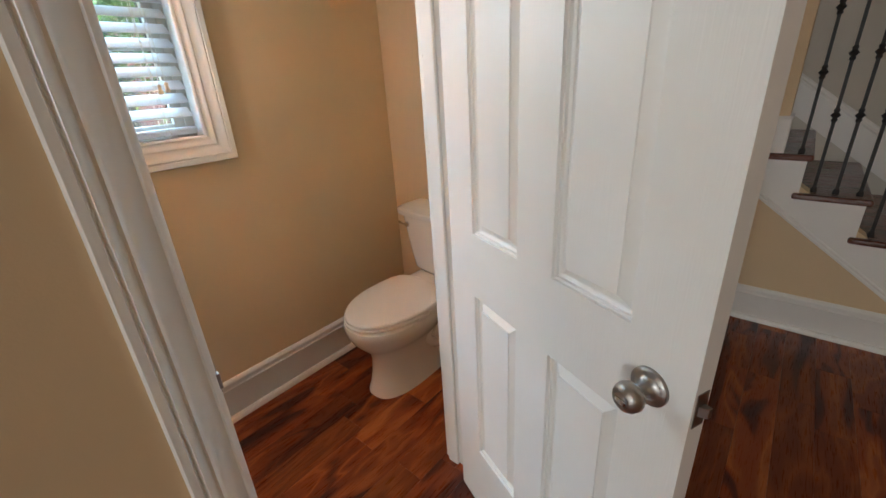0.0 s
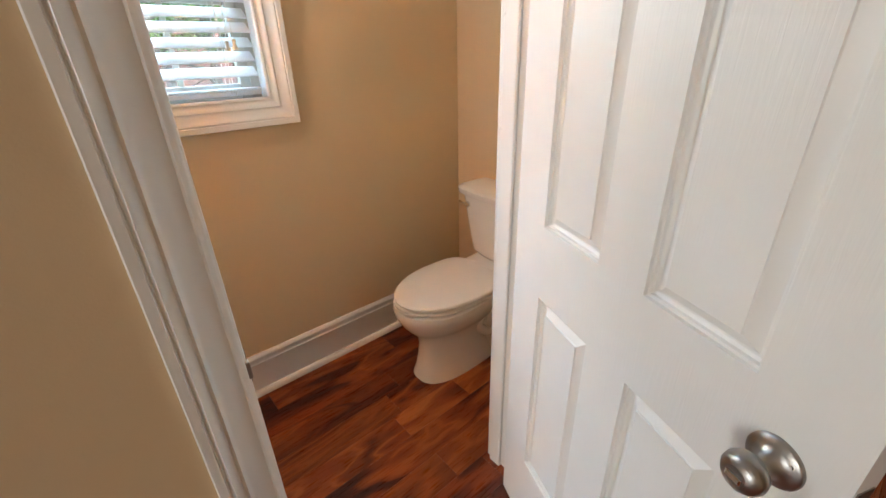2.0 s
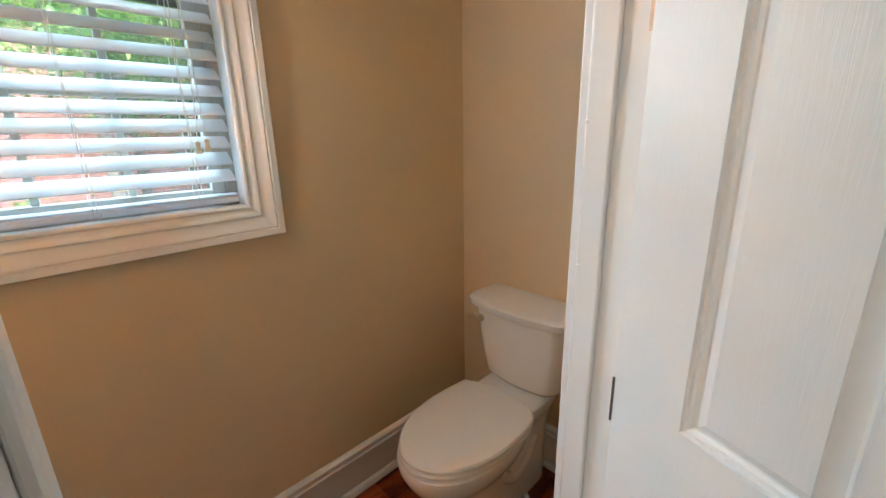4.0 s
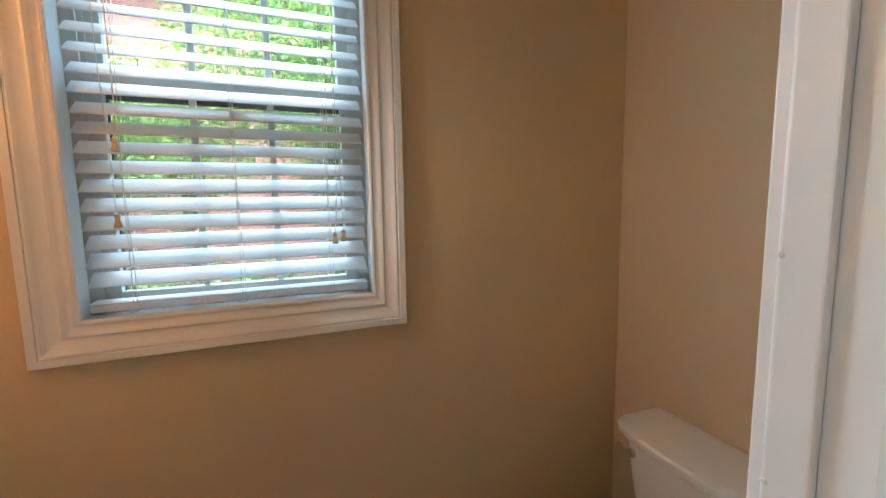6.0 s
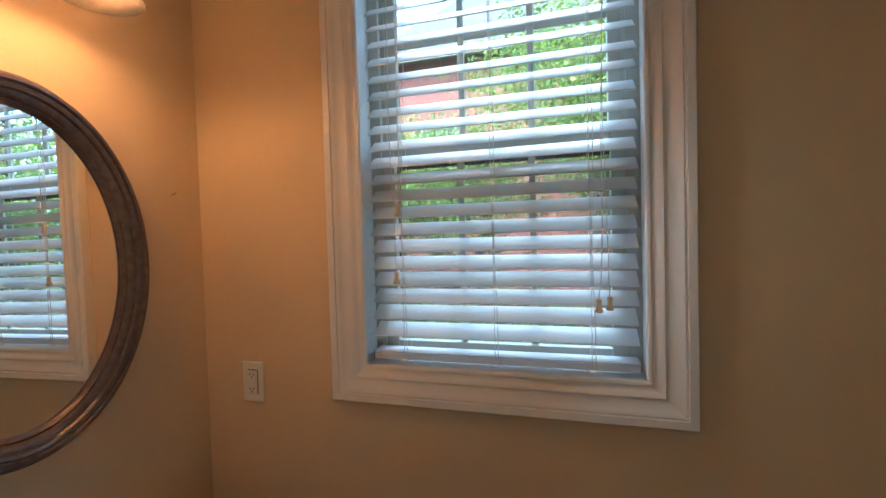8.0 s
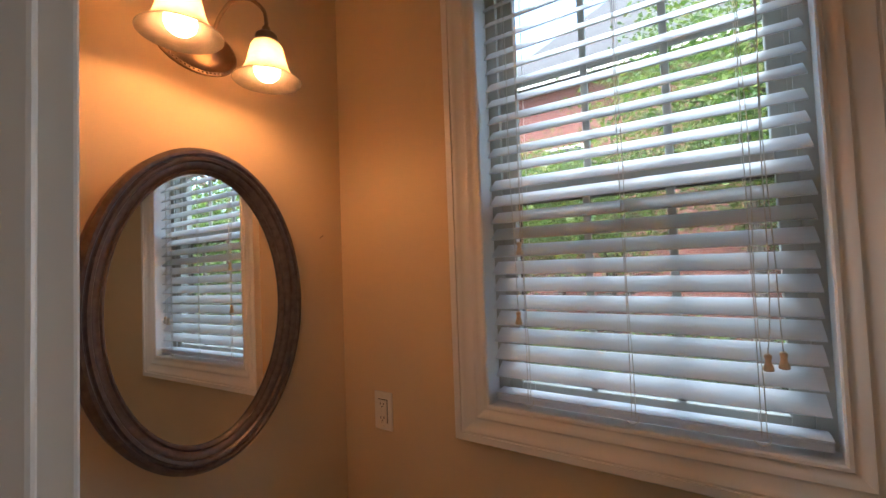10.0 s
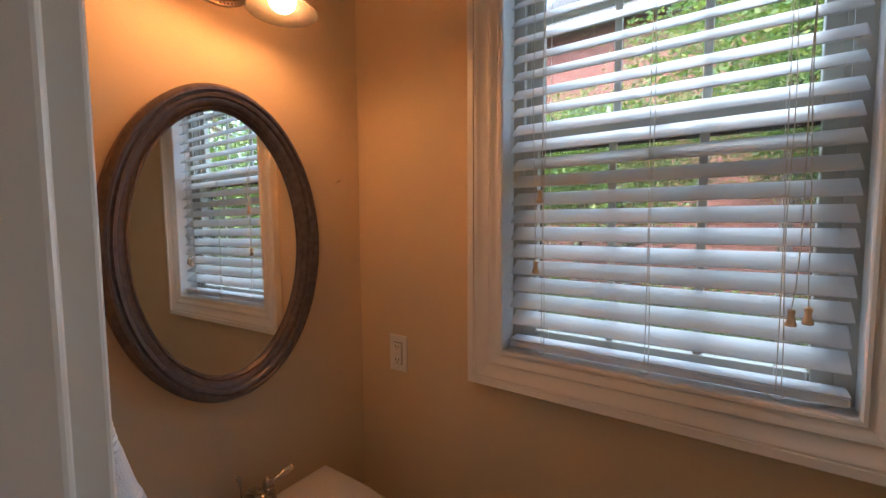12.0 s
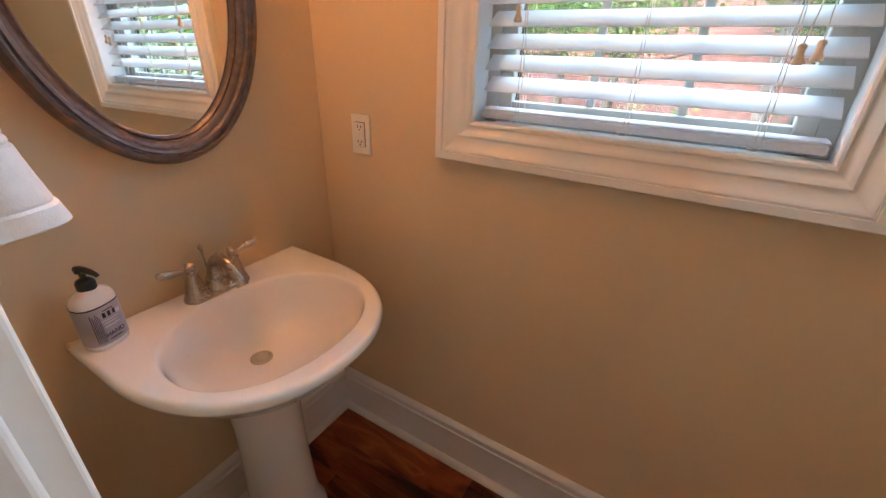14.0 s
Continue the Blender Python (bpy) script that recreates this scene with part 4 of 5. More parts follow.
def on_bottle(v, w, z0, z1, lift=0.0008):
    """A short bar on the bottle's front, centred v from its middle."""
    pts = []
    for k in range(7):
        y = v - w / 2 + w * k / 6
        x = (0.0305 + lift) * max(0.0, 1 - (abs(y) / (0.0385 + lift)) ** 2.6) ** (1 / 2.6)
        pts.append((x, y))
    return loft([[(x, y, z) for x, y in pts] for z in (z0, z1)], False, False, False)


for v, w, z0, z1, mt in ((0.0, 0.020, 0.086, 0.088, label_dark), (0.0, 0.034, 0.064, 0.066, label_pale), (0.0, 0.028, 0.058, 0.060, label_pale), (0.0, 0.030, 0.050, 0.053, label_pale), (0.0, 0.026, 0.022, 0.024, label_dark), (0.018, 0.010, 0.070, 0.080, label_pale), *[(-0.031 + 0.0024 * q, 0.0013, 0.020, 0.086 - 0.004 * (q % 3), label_grey) for q in range(6)]):
    part("print_bar", on_bottle(v, w, z0, z1), mt, lab)


def lettering(text, size, m, mat, parent, name="lettering"):
    cu = bpy.data.curves.new(name, "FONT")
    cu.body, cu.size, cu.extrude, cu.align_x = text, size, 0.0002, "CENTER"
    tmp = bpy.data.objects.new(name, cu)
    me_t = bpy.data.meshes.new_from_object(tmp)
    bpy.data.objects.remove(tmp)
    ob = new(name, me_t)
    me_t.materials.append(mat)
    ob.parent = parent
    ob.matrix_basis = m
    return ob


lettering("HAND", 0.013, Matrix.Translation((0.0318, 0, 0.030)) @ pose(0, 0, 0, 90, 0, 90), label_dark, lab)
for k in range(3):
    part("mark_block", on_bottle(-0.010 + 0.010 * k, 0.006, 0.072, 0.083), label_dark, lab)
part("collar", lathe([(0.016, 0.128), (0.0165, 0.131), (0.0165, 0.143), (0.0135, 0.148), (0.008, 0.151), (0.006, 0.152)], 28), black_plastic, soap, "ribbed black collar", True)
pump = part("pump_stem", lathe([(0.0055, 0.150), (0.0055, 0.163), (0.0105, 0.165), (0.0105, 0.171), (0.008, 0.173), (0.003, 0.1735)], 20), black_plastic, soap, "", True)
part("nozzle", tube([(-0.012, 0, 0.169), (0.0, 0, 0.170), (0.022, 0, 0.169), (0.036, 0, 0.165), (0.039, 0, 0.161)], 0.005, 12, radii=[0.006, 0.0075, 0.006, 0.0045, 0.004]), black_plastic, pump, "", True)

# ---- oval mirror ----
MY, MZ = -0.452, 1.506
mirror = empty("oval_mirror", pose(0.004, MY, MZ, 0, -0.4, 1.2), "oval wall mirror in a ribbed bronze-grey frame", "mirror")
MPROF = [(0.002, 0.0), (0.005, 0.004), (0.006, 0.030), (0.002, 0.037), (-0.003, 0.042), (-0.009, 0.042), (-0.012, 0.036), (-0.016, 0.0355), (-0.020, 0.040), (-0.027, 0.038), (-0.030, 0.031), (-0.034, 0.031), (-0.044, 0.027), (-0.047, 0.022), (-0.051, 0.024), (-0.056, 0.019), (-0.058, 0.013), (-0.058, 0.004)]
MPROF = [(o * 0.91 if o < -0.012 else o, h) for o, h in MPROF]
MA, MB = 0.254, 0.371


def ring_points(off, h, n=112):
    out = []
    for i in range(n):
        a = 2 * math.pi * i / n
        nx, nz = math.cos(a) / MA, math.sin(a) / MB
        l = math.hypot(nx, nz)
        out.append((h, MA * math.cos(a) + off * nx / l, MB * math.sin(a) + off * nz / l))
    return out


part("frame", loft([ring_points(o, h) for o, h in MPROF[2:]], False, False), frame_mat, mirror, "ribbed bronze-grey frame with worn silver edges", True)
part("frame_side", loft([ring_points(o, h) for o, h in MPROF[:3]], False, False), frame_edge_mat, mirror, "red-brown frame edge", True)
part("glass", loft([ring_points(-0.0522, 0.006), ring_points(-0.0522, 0.0105)]), mirror_glass, mirror, "clear mirror glass")
# black ring puts in the shade between frame and glass
part("edge_shade_ring", loft([ring_points(-0.0515, 0.0108), ring_points(-0.0535, 0.0108)], False, False), dark_part_and_shade, mirror)

# ---- wall light ----
light = empty("wall_light", pose(0, LAMP_Y, 2.1315), "aged nickel two-arm wall light with frosted bell shades, lit", "wall light")
plate = part("back_plate", loft([[(h, 0.016 + k * 0.100 * math.cos(a), 0.0085 + k * 0.066 * math.sin(a)) for a in [2 * math.pi * i / 56 for i in range(56)]] for h, k in ((0.0, 0.98), (0.006, 1.0), (0.009, 0.97), (0.010, 0.86), (0.016, 0.78), (0.021, 0.60), (0.026, 0.38), (0.030, 0.22), (0.036, 0.18), (0.040, 0.10))]), bronze, light, "oval beaded back plate", True)
bead = bmesh.new()
for i in range(56):
    a = 2 * math.pi * i / 56
    lathe([(0.0006, -0.0028), (0.0022, -0.0017), (0.0030, 0.0), (0.0022, 0.0017), (0.0006, 0.0028)], 6, Matrix.Translation((0.0105, 0.016 + 0.092 * math.cos(a), 0.0085 + 0.0595 * math.sin(a))), bead)
tagged(part("beading", bead, bronze, plate, "", True), kind="stuff")
SHADE = [(0.022, 0.000), (0.030, -0.004), (0.036, -0.014), (0.040, -0.030), (0.044, -0.048), (0.049, -0.064), (0.057, -0.078), (0.067, -0.088), (0.076, -0.094), (0.0775, -0.0955), (0.076, -0.097), (0.066, -0.091), (0.055, -0.0805), (0.047, -0.066), (0.042, -0.048), (0.038, -0.030), (0.034, -0.015), (0.028, -0.006), (0.020, -0.003)]
for s in (-1, 1):
    y, dz = s * 0.096, -s * 0.0125
    arm = smooth_path([(0.02, 0.016 + s * 0.012, 0.010), (0.040, 0.014 + s * 0.014, 0.016), (0.062, 0.012 + s * 0.018, 0.045), (0.078, 0.009 + s * 0.026, 0.085 + dz), (0.104, 0.004 + s * 0.046, 0.117 + dz), (0.136, s * 0.074, 0.120 + dz), (0.159, s * 0.092, 0.096 + dz), (0.165, y, 0.068 + dz), (0.165, y, 0.050 + dz)], 7)
    arm_ob = part("arm", tube(arm, 0.0046, 12), bronze, light, "", True)
    part("socket_cup", lathe([(0.008, 0.052), (0.010, 0.046), (0.010, 0.040), (0.018, 0.037), (0.024, 0.032), (0.026, 0.026), (0.026, 0.014), (0.027, 0.012), (0.027, 0.008), (0.024, 0.007)], 28, Matrix.Translation((0.165, y, dz))), bronze, arm_ob, "", True)
    sh = part("shade", lathe(SHADE, 56, Matrix.Translation((0.165, y, 0.016 + dz)), None, False, False), frosted, light, "frosted glass bell shade", True)
    bulb = part("bulb", lathe([(0.006, 0.0), (0.012, -0.010), (0.014, -0.020), (0.022, -0.036), (0.0285, -0.050), (0.030, -0.062), (0.0265, -0.075), (0.017, -0.084), (0.006, -0.087), (0.001, -0.0875)], 28, Matrix.Translation((0.165, y, 0.007 + dz))), bulb_mat, light, "glowing frosted bulb", True)

# ---- outlet ----
outlet = empty("wall_outlet", pose(0.1675, 0, 1.145), "white plastic wall outlet plate with two sockets and buttons", "outlet")
part("cover_plate", box(-0.035, 0.035, -0.006, 0.0, -0.058, 0.058, 0.003, 3), outlet_mat, outlet)
# dark sheet behind the device paints in the shaded gap at its edge
part("device_shade", box(-0.0178, 0.0178, -0.0064, -0.006, -0.0353, 0.0353), dark_part_and_shade, outlet, "dark backing for the shade round the device")
part("device", box(-0.0165, 0.0165, -0.0095, -0.0064, -0.034, 0.034, 0.0012), outlet_mat, outlet)
for x, q in ((-0.0065, "test_button"), (0.0065, "reset_button")):
    part(q, box(x - 0.005, x + 0.005, -0.0112, -0.0095, -0.0045, 0.0045, 0.0008), outlet_mat, outlet)
for dz in (-0.021, 0.021):
    face = part("socket_face", box(-0.0145, 0.0145, -0.0103, -0.0095, dz - 0.0105, dz + 0.0105, 0.0005), outlet_mat, outlet)
    # black chips, slightly raised, paint the shade inside the socket holes
    for x, h in ((-0.006, 0.008), (0.006, 0.0065)):
        part("slot", box(x - 0.0011, x + 0.0011, -0.0109, -0.0102, dz + 0.002 - h / 2, dz + 0.002 + h / 2), dark_part_and_shade, face)
    part("ground_hole", lathe([(0.0022, 0), (0.0022, 0.0005)], 12, Matrix.Translation((0, -0.0104, dz - 0.0065)) @ pose(0, 0, 0, 90, 0, 0)), dark_part_and_shade, face)
for z in (-0.047, 0.047):
    part("plate_screw", lathe([(0.003, 0), (0.0028, 0.001), (0.001, 0.0012)], 12, Matrix.Translation((0, -0.006, z)) @ pose(0, 0, 0, 90, 0, 0)), outlet_mat, outlet)
nail_ob = tagged(link("wall_nail", tube([(0.0, -0.092, 1.684), (0.014, -0.094, 1.688), (0.016, -0.094, 1.689)], 0.0015, 8, radii=[0.0014, 0.0014, 0.003]), bronze), "small bare brass nail in the painted wall", "nail")

# ---- towel on a ring ----
ring = empty("towel_ring", pose(0.33, DY0, 1.60), "brushed nickel towel ring on the wall", "towel ring")
part("ring_mount", lathe([(0.026, 0.0), (0.026, 0.006), (0.020, 0.012), (0.010, 0.018), (0.010, 0.038)], 28, pose(0, 0, 0, -90, 0, 0)), nickel, ring, "", True)
part("hoop", tube([(0.075 * math.sin(a), 0.036, -0.075 + 0.075 * math.cos(a)) for a in [2 * math.pi * i / 40 for i in range(41)]], 0.0045, 10), nickel, ring, "", True)


def towel_ring_pts(z, k):
    """Cross-section of the hanging towel; k runs from 0 at the hoop to 1 at the hem."""
    out, n = [], 96
    pinch = min(1.0, 0.45 + 2.6 * k)
    hx, y0, y1 = (0.055 + 0.055 * k) * pinch, DY0 + 0.010, DY0 + 0.010 + (0.078 + 0.053 * k * k) * pinch
    xc = 0.335 - 0.045 * k
    rib = 0.0012 * math.sin(2 * math.pi * (k - 0.60) / 0.028) - 0.0014 if 0.60 < k < 0.74 else 0.0
    if k > 0.925:
        rib = -0.0022 if k < 0.937 else 0.0018
    for i in range(n):
        a = 2 * math.pi * i / n
        c, s = math.cos(a), math.sin(a)
        r = (abs(c) ** 4.2 + abs(s) ** 4.2) ** (-1 / 4.2)
        wave = 1 + (0.012 + 0.014 * k) * math.sin(5 * a + 0.7 + 2 * k) + 0.008 * math.sin(11 * a + 9 * z)
        y = (y0 + y1) / 2 + ((y1 - y0) / 2 + rib) * r * s * wave
        dent = 0.012 * math.exp(-((y - y0) / (y1 - y0) - 0.45) ** 2 / 0.02) * (1 - 0.6 * k) if c > 0.5 else 0.0
        out.append((xc + (hx + rib) * r * c * wave - dent, max(y, DY0 + 0.006), z + 0.003 * math.sin(2 * a) * k))
    return out


ZT, ZB = 1.527, 1.172
towel_rings = [towel_ring_pts(ZT + (ZB - ZT) * i / 112, i / 112) for i in range(113)]
last = towel_rings[-1]
mid = (sum(p[0] for p in last) / len(last), sum(p[1] for p in last) / len(last))
for inset, dz in ((0.96, -0.003), (0.88, -0.0045)):
    towel_rings.append([(mid[0] + (p[0] - mid[0]) * inset, mid[1] + (p[1] - mid[1]) * inset, p[2] + dz) for p in last])
towel = tagged(link("hand_towel", loft(towel_rings), towel_mat, None, "", True), "folded white terry hand towel hanging from a ring", "towel")

# ---- blind ----
blind = empty("window_blind", pose(0, 0, 0), "white slatted window blind, lowered with slats tilted", "blind")
BX0, BX1, BY = 0.548, 1.200, 0.034
part("valance", box(WX0 + 0.003, WX1 - 0.003, -0.006, 0.004, 2.297, WZ1 - 0.002, 0.003), slat_mat, blind, "flat white valance")
part("head_rail", box(BX0, BX1, 0.008, 0.060, 2.360, WZ1 - 0.003, 0.003), slat_mat, blind)
PITCH, SW = 0.04437, 0.0515


def slat_mesh():
    prof = []
    for k in range(7):
        u = -SW / 2 + SW * k / 6
        prof.append((u, 0.0016 + 0.0012 * (1 - (2 * u / SW) ** 2)))
    for k in range(6, -1, -1):
        u = -SW / 2 + SW * k / 6
        prof.append((u, -0.0012 + 0.0012 * (1 - (2 * u / SW) ** 2)))
    return moulding(prof, (BX0, 0, 0), (BX1, 0, 0), (0, 1, 0), (0, 0, 1))


base_slat = part("slat", slat_mesh(), slat_mat, blind, "", True)
random.seed(9)
for k in range(25):
    tilt = radians(36.5 + 0.22 * k)
    z = 1.290 + PITCH * k + SW / 2 * math.sin(tilt)
    if z > 2.352:
        break
    o = base_slat if k == 0 else new("slat", base_slat.data)
    o.parent = blind
    o.matrix_basis = Matrix.Translation((random.uniform(-0.002, 0.002), BY, z + random.uniform(-0.0008, 0.0008))) @ Euler((tilt + random.uniform(-0.03, 0.03), random.uniform(-0.0012, 0.0012), 0)).to_matrix().to_4x4()
part("bottom_rail", box(BX0, BX1, BY - 0.026, BY + 0.024, 1.229, 1.246, 0.004, 3), slat_mat, blind, "thick white bottom rail")
extra = new("slat", base_slat.data)
extra.parent = blind
extra.matrix_basis = Matrix.Translation((0, BY - 0.002, 1.2495)) @ Euler((radians(2.0), 0, 0)).to_matrix().to_4x4()
LADDERS = (0.635, 0.872, 1.097)
for x in LADDERS:
    for y in (BY - 0.0275, BY + 0.0255):
        z0, z1 = 1.238, 2.36
        part("ladder_cord", tube([(x + 0.001 * math.sin(9 * t), y, z0 + (z1 - z0) * t) for t in [i / 24 for i in range(25)]], 0.0009, 6), cord_mat, blind)
    part("lift_cord", tube([(x + 0.006 + 0.0025 * math.sin(14 * t + x), BY - 0.029, 1.24 + 1.12 * t) for t in [i / 24 for i in range(25)]], 0.0009, 6), cord_mat, blind)
    part("cord_loop", tube([(x + 0.014 * math.cos(a), BY - 0.0285 - 0.004 * math.sin(a), 1.238 - 0.012 * math.sin(a)) for a in [math.pi * i / 12 - 0.4 for i in range(13)]], 0.0014, 6), cord_mat, blind)
TASSEL = [(0.0028, 0.0), (0.0055, -0.002), (0.0065, -0.006), (0.0050, -0.011), (0.0055, -0.017), (0.0085, -0.026), (0.0090, -0.030), (0.0070, -0.032), (0.001, -0.0325)]
for x, z, y, drift in ((0.631, 1.636, 0.0, 0.004), (0.6225, 1.462, -0.002, -0.004), (1.113, 1.399, -0.004, 0.006), (1.136, 1.405, -0.004, -0.004)):
    t = part("tassel", lathe(TASSEL, 18, Matrix.Translation((x, y, z))), tassel_mat, blind, "pale turned wood cord tassel", True)
    top = 2.36
    part("pull_cord", tube([(x + drift * 3 * (q ** 0.5) + 0.002 * math.sin(11 * q), y * (1 - q) + 0.003 * q, z + (top - z) * q) for q in [i / 24 for i in range(25)]], 0.0010, 6), cord_mat, t)

# ---- outdoors ----
ground = structure("ground", bmesh.new(), grass_mat, "mulched and grassy garden ground", "ground")
bm = bmesh.new()
for x0, x1, y0, y1 in ((-300, 300, 0.16, 400), (-300, 300, -400, FY0 - 0.12), (-300, FX0 - 0.12, FY0 - 0.12, 0.16), (FX1 + 0.12, 300, FY0 - 0.12, 0.16), (FX0 - 0.12, -0.12, DY0, 0.16), (LX + 0.12, FX1 + 0.12, DY0, 0.16)):
    bm.faces.new([bm.verts.new(p) for p in ((x0, y0, -0.45), (x1, y0, -0.45), (x1, y1, -0.45), (x0, y1, -0.45))])
bm.to_mesh(ground.data)
bm.free()

house = empty("neighbour_house", pose(-1.0, 10.5, -0.45), "two-storey red brick house with a grey shingle roof", "house")
HX0, HX, HZ = -3.2, 10.0, 7.1
part("mortar_wall", box(HX0, HX, 0.01, 8, 0, HZ), mortar_mat, house)
vv, ff = [], []
for r in range(int(HZ / 0.075)):
    z0 = r * 0.075
    x = HX0 - (0.105 if r % 2 else 0.0)
    while x < HX - 0.2:
        i = len(vv)
        x1 = x + 0.2
        vv += [(x, 0.01, z0), (x1, 0.01, z0), (x1, 0.01, z0 + 0.065), (x, 0.01, z0 + 0.065), (x, 0, z0), (x1, 0, z0), (x1, 0, z0 + 0.065), (x, 0, z0 + 0.065)]
        ff += [tuple(i + q for q in f) for f in ((4, 5, 6, 7), (0, 1, 5, 4), (1, 2, 6, 5), (2, 3, 7, 6), (3, 0, 4, 7))]
        x += 0.21
me = bpy.data.meshes.new("bricks")
me.from_pydata(vv, [], ff)
me.materials.append(brick_mat)
ob = new("bricks", me)
ob.parent = house
tagged(ob, kind="stuff")
bm = bmesh.new()
ev = [bm.verts.new(p) for p in ((HX0 - 0.5, -0.5, HZ), (HX + 0.5, -0.5, HZ), (HX + 0.5, 8.5, HZ), (HX0 - 0.5, 8.5, HZ), (HX0 + 3.8, 4.0, HZ + 4.6), (HX - 3.8, 4.0, HZ + 4.6))]
for q in ((0, 1, 5, 4), (1, 2, 5), (2, 3, 4, 5), (3, 0, 4), (3, 2, 1, 0)):
    bm.faces.new([ev[i] for i in q])
part("roof", bm, roof_mat, house, "grey shingle hip roof")
part("fascia", box(HX0 - 0.5, HX + 0.5, -0.53, -0.5, HZ - 0.2, HZ + 0.02), trim_paint, house, "white fascia board")
for wx, wz in ((-1.2, 3.7), (3.4, 3.7)):
    w = part("house_window", box(wx - 0.55, wx + 0.55, -0.05, 0.02, wz, wz + 1.5), trim_paint, house, "white framed window")
    for k in range(2):
        part("pane", box(wx - 0.47, wx + 0.47, -0.056, -0.05, wz + 0.06 + 0.71 * k, wz + 0.73 + 0.71 * k), black_plastic, w)


def leaf_cloud(name, parent, centre, radius, count, size, mat, seed, squash=0.75):
    """Leaves in loose clumps round branch ends, with gaps between the clumps."""
    rng = np.random.default_rng(seed)
    clumps = rng.normal(size=(max(6, count // 45), 3))
    clumps /= np.linalg.norm(clumps, axis=1)[:, None]
    clumps *= (rng.random((len(clumps), 1)) ** 0.45) * radius
    clumps[:, 2] *= squash
    pick = rng.integers(0, len(clumps), count)
    pos = clumps[pick] + rng.normal(size=(count, 3)) * radius * 0.11 + np.array(centre)
    d = rng.normal(size=(count, 3))
    d[:, 2] = d[:, 2] * 0.4 - 0.25
    d /= np.linalg.norm(d, axis=1)[:, None]
    e = np.cross(d, rng.normal(size=(count, 3)))
    e /= np.linalg.norm(e, axis=1)[:, None]
    s = (size * (0.6 + 0.8 * rng.random(count)))[:, None]
    quad = np.stack([pos, pos + d * s * 0.5 + e * s * 0.3, pos + d * s, pos + d * s * 0.5 - e * s * 0.3], axis=1).reshape(-1, 3)
    me_l = bpy.data.meshes.new(name)
    me_l.from_pydata(quad.tolist(), [], np.arange(count * 4).reshape(-1, 4).tolist())
    me_l.materials.append(mat)
    ob_l = new(name, me_l)
    ob_l.parent = parent
    return tagged(ob_l, kind="stuff")


def tree(x, y, height, radius, leaves, seed, low=0.4):
    rng = random.Random(seed)
    ob_t = empty("tree", pose(x, y, -0.45), "leafy green tree with slender spreading limbs", "tree", "trees outside the window")
    trunk = [(0, 0, -0.1), (rng.uniform(-0.1, 0.1), rng.uniform(-0.1, 0.1), height * 0.3), (rng.uniform(-0.2, 0.2), rng.uniform(-0.2, 0.2), height * 0.6), (rng.uniform(-0.3, 0.3), 0, height)]
    path = smooth_path(trunk, 6)
    bm_t = tube(path, 0.1, 10, None, [0.11 * (1 - 0.85 * i / (len(path) - 1)) for i in range(len(path))])
    for k in range(16):
        a = rng.uniform(0, 6.28)
        z = height * rng.uniform(low * 0.8, 0.9)
        r = radius * rng.uniform(0.6, 1.0)
        bp = [(0, 0, z), (0.4 * r * math.cos(a), 0.4 * r * math.sin(a), z + 0.15 * r), (r * math.cos(a + 0.3), r * math.sin(a + 0.3), z + rng.uniform(-0.1, 0.4) * r)]
        bpath = smooth_path(bp, 5)
        tube(bpath, 0.03, 6, bm_t, [0.035 * (1 - 0.85 * i / (len(bpath) - 1)) for i in range(len(bpath))])
    part("trunk", bm_t, bark_mat, ob_t, "brown bark trunk and limbs", True)
    leaf_cloud("crown", ob_t, (0, 0, height * (0.5 + low * 0.5)), radius, int(leaves * 1.6), 0.064, leaf_mat, seed)


tree(1.6, 5.4, 5.4, 1.9, 13000, 3, 0.5)
tree(4.2, 6.6, 6.0, 2.2, 12000, 5, 0.45)
tree(-1.4, 7.2, 4.6, 1.6, 9000, 7, 0.4)
tree(6.8, 8.6, 6.8, 2.4, 9000, 11, 0.4)
tree(2.4, 8.6, 5.2, 1.7, 8000, 13, 0.4)
tree(-0.4, 6.4, 4.2, 1.5, 5500, 17, 0.35)
tree(2.8, 7.0, 4.4, 1.6, 6000, 19, 0.35)
tree(-3.2, 7.8, 4.6, 1.9, 11000, 23, 0.2)
tree(6.4, 3.4, 4.4, 1.9, 11000, 29, 0.2)
tree(9.4, 4.9, 5.6, 2.4, 11000, 37, 0.2)
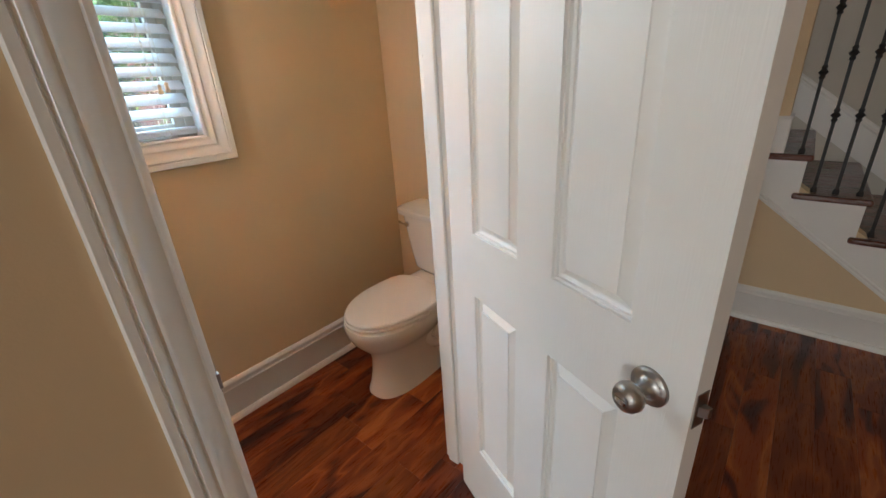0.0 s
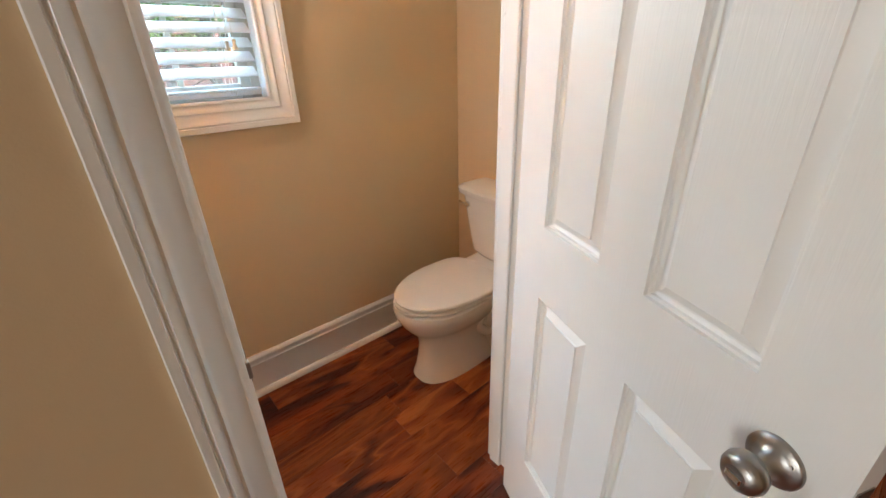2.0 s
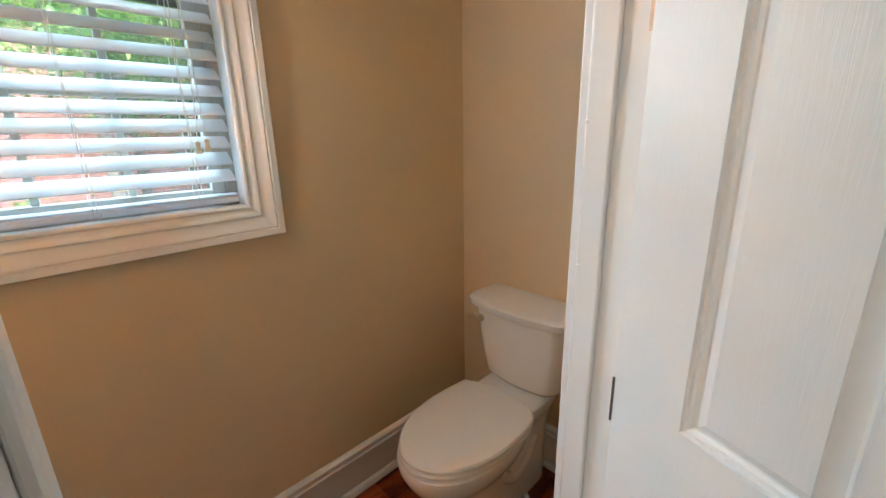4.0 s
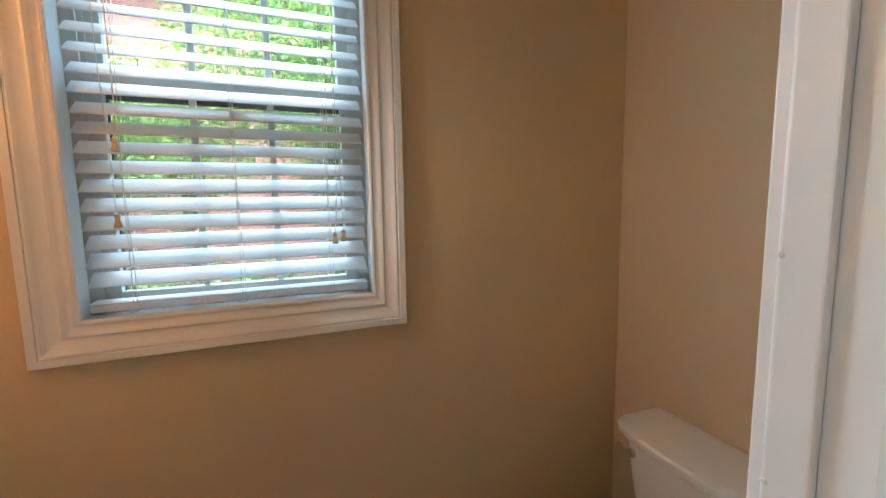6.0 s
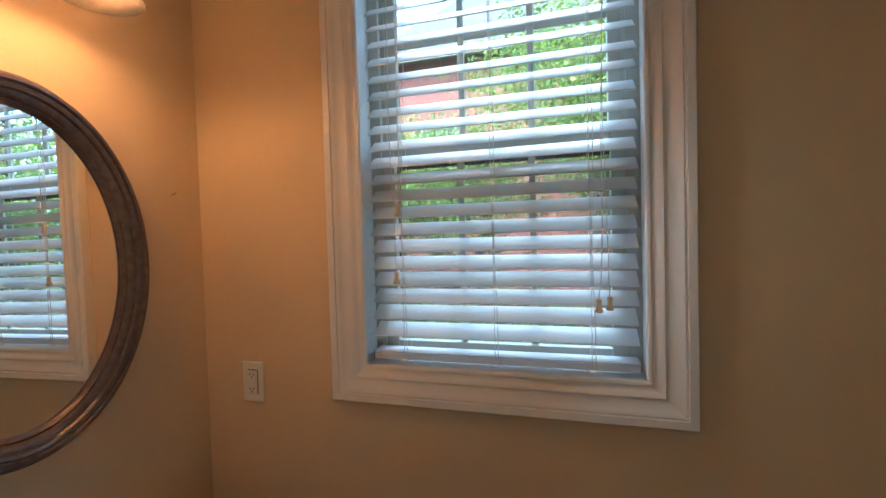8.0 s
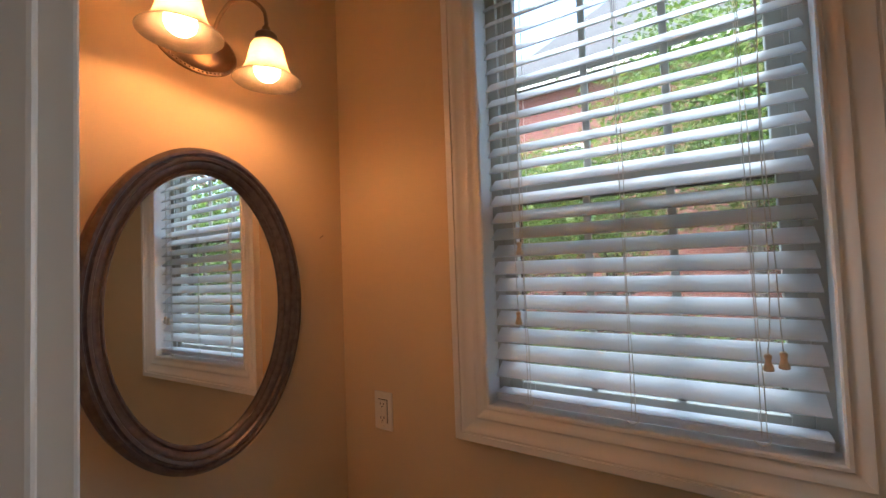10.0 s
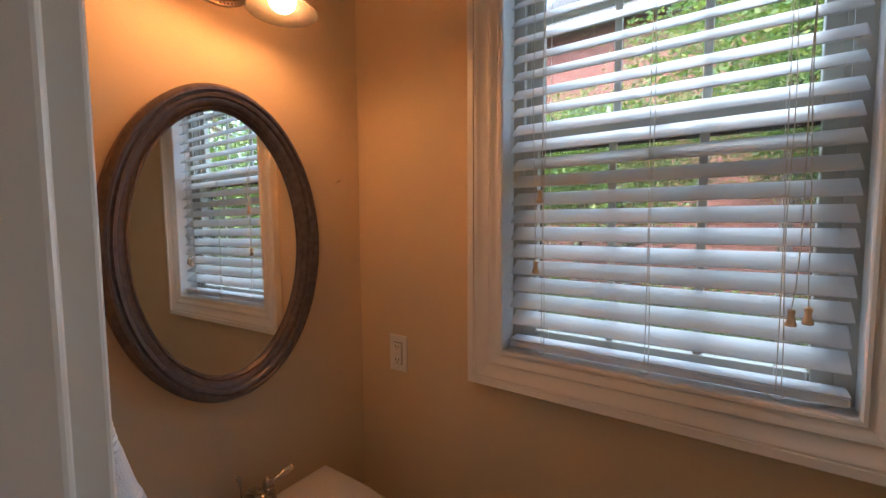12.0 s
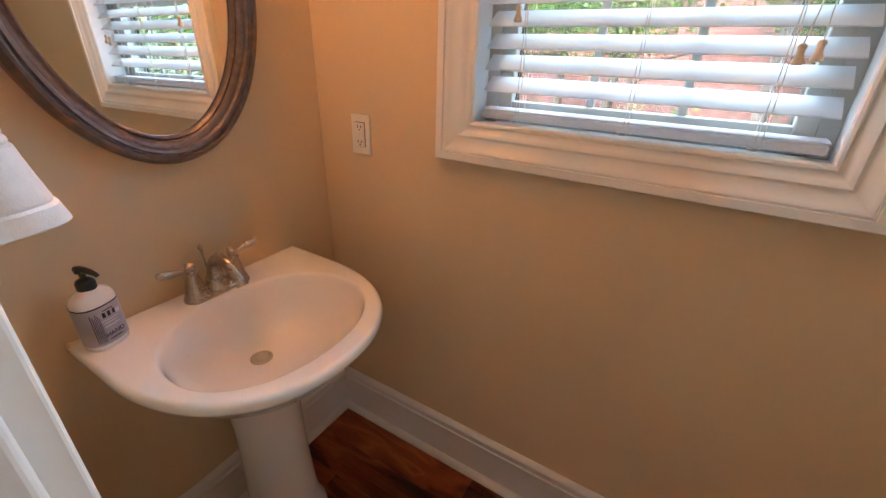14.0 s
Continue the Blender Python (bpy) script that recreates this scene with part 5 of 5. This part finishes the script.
for x, y, r, n, mt, sd in ((-2.4, 8.0, 0.7, 2200, leaf_mat, 31), (5.4, 7.8, 1.2, 4500, leaf_mat, 34), (-3.4, 6.8, 1.1, 4000, leaf_mat, 38), (1.2, 3.2, 0.45, 1500, leaf_mat, 21), (2.6, 3.6, 0.5, 1600, leaf_mat, 22), (0.0, 4.4, 0.5, 1500, leaf_mat, 23), (-1.8, 5.5, 0.7, 2000, leaf_mat, 24), (1.9, 6.6, 0.7, 1800, leaf_mat, 33), (0.7, 6.0, 0.9, 1800, leaf_mat, 41), (-0.9, 5.4, 0.8, 1500, leaf_mat, 42), (3.0, 5.6, 0.9, 1800, leaf_mat, 43), (2.2, 3.0, 0.4, 1200, bloom_mat, 25), (0.4, 3.4, 0.45, 1400, bloom_mat, 26), (3.4, 3.4, 0.5, 1500, bloom_mat, 27)):
    sh = empty("shrub", pose(x, y, -0.45), "pink flowering low shrub" if mt == bloom_mat else "low leafy green garden shrub", "shrub", "shrubs outside the window")
    stems = bmesh.new()
    for k in range(7):
        a = k * 0.9
        tube([(0, 0, -0.02), (0.25 * r * math.cos(a), 0.25 * r * math.sin(a), r * 0.4), (0.6 * r * math.cos(a), 0.6 * r * math.sin(a), r * 0.8)], 0.012, 6, stems)
    part("stems", stems, bark_mat, sh, "", True)
    leaf_cloud("leaves", sh, (0, 0, r * 0.7), r, n, 0.07, mt, sd)
# ---- floor planks ----
random.seed(12)
PW = 0.122


def plank(x0, x1, y0, y1):
    g, c = 0.0002, 0.0008
    x0, x1, y0, y1 = x0 + g, x1 - g, y0 + g, y1 - g
    bm = loft([[(x0, y0, -0.014), (x1, y0, -0.014), (x1, y1, -0.014), (x0, y1, -0.014)], [(x0, y0, -c), (x1, y0, -c), (x1, y1, -c), (x0, y1, -c)],
               [(x0 + c, y0 + c, 0), (x1 - c, y0 + c, 0), (x1 - c, y1 - c, 0), (x0 + c, y1 - c, 0)]], False, True)
    return part("plank", bm, plank_mat, floor_ob)


JOINTS = {4: 1.283, 6: 0.984, 7: 1.101, 8: 1.281}
y = 0.09
row = -1
while y > -3.0:
    y0 = max(y - PW, -3.0)
    top = min(y, 0.0)
    if y > DY0:
        xs, xe = 0.0, LX
    else:
        xs, xe = -1.2, FX1
    x = xs - random.uniform(0, 0.5)
    if row in JOINTS:
        x = JOINTS[row] - 0.6 * math.ceil((JOINTS[row] - xs) / 0.6)
    while x < xe:
        x1 = x + (0.6 if row in JOINTS and x < JOINTS[row] - 0.01 else random.choice((0.32, 0.45, 0.6, 0.8, 1.0, 1.2)))
        if min(x1, xe) - max(x, xs) > 0.02:
            plank(max(x, xs), min(x1, xe), y0, top)
        x = x1
    y = y0
    row += 1
bm = box(FX0, FX1, FY0, -3.0, -0.013, 0.0)
add_box(bm, FX0, -1.2, -3.0, DY1, -0.013, 0.0)
part("far_planks", bm, plank_mat, floor_ob)
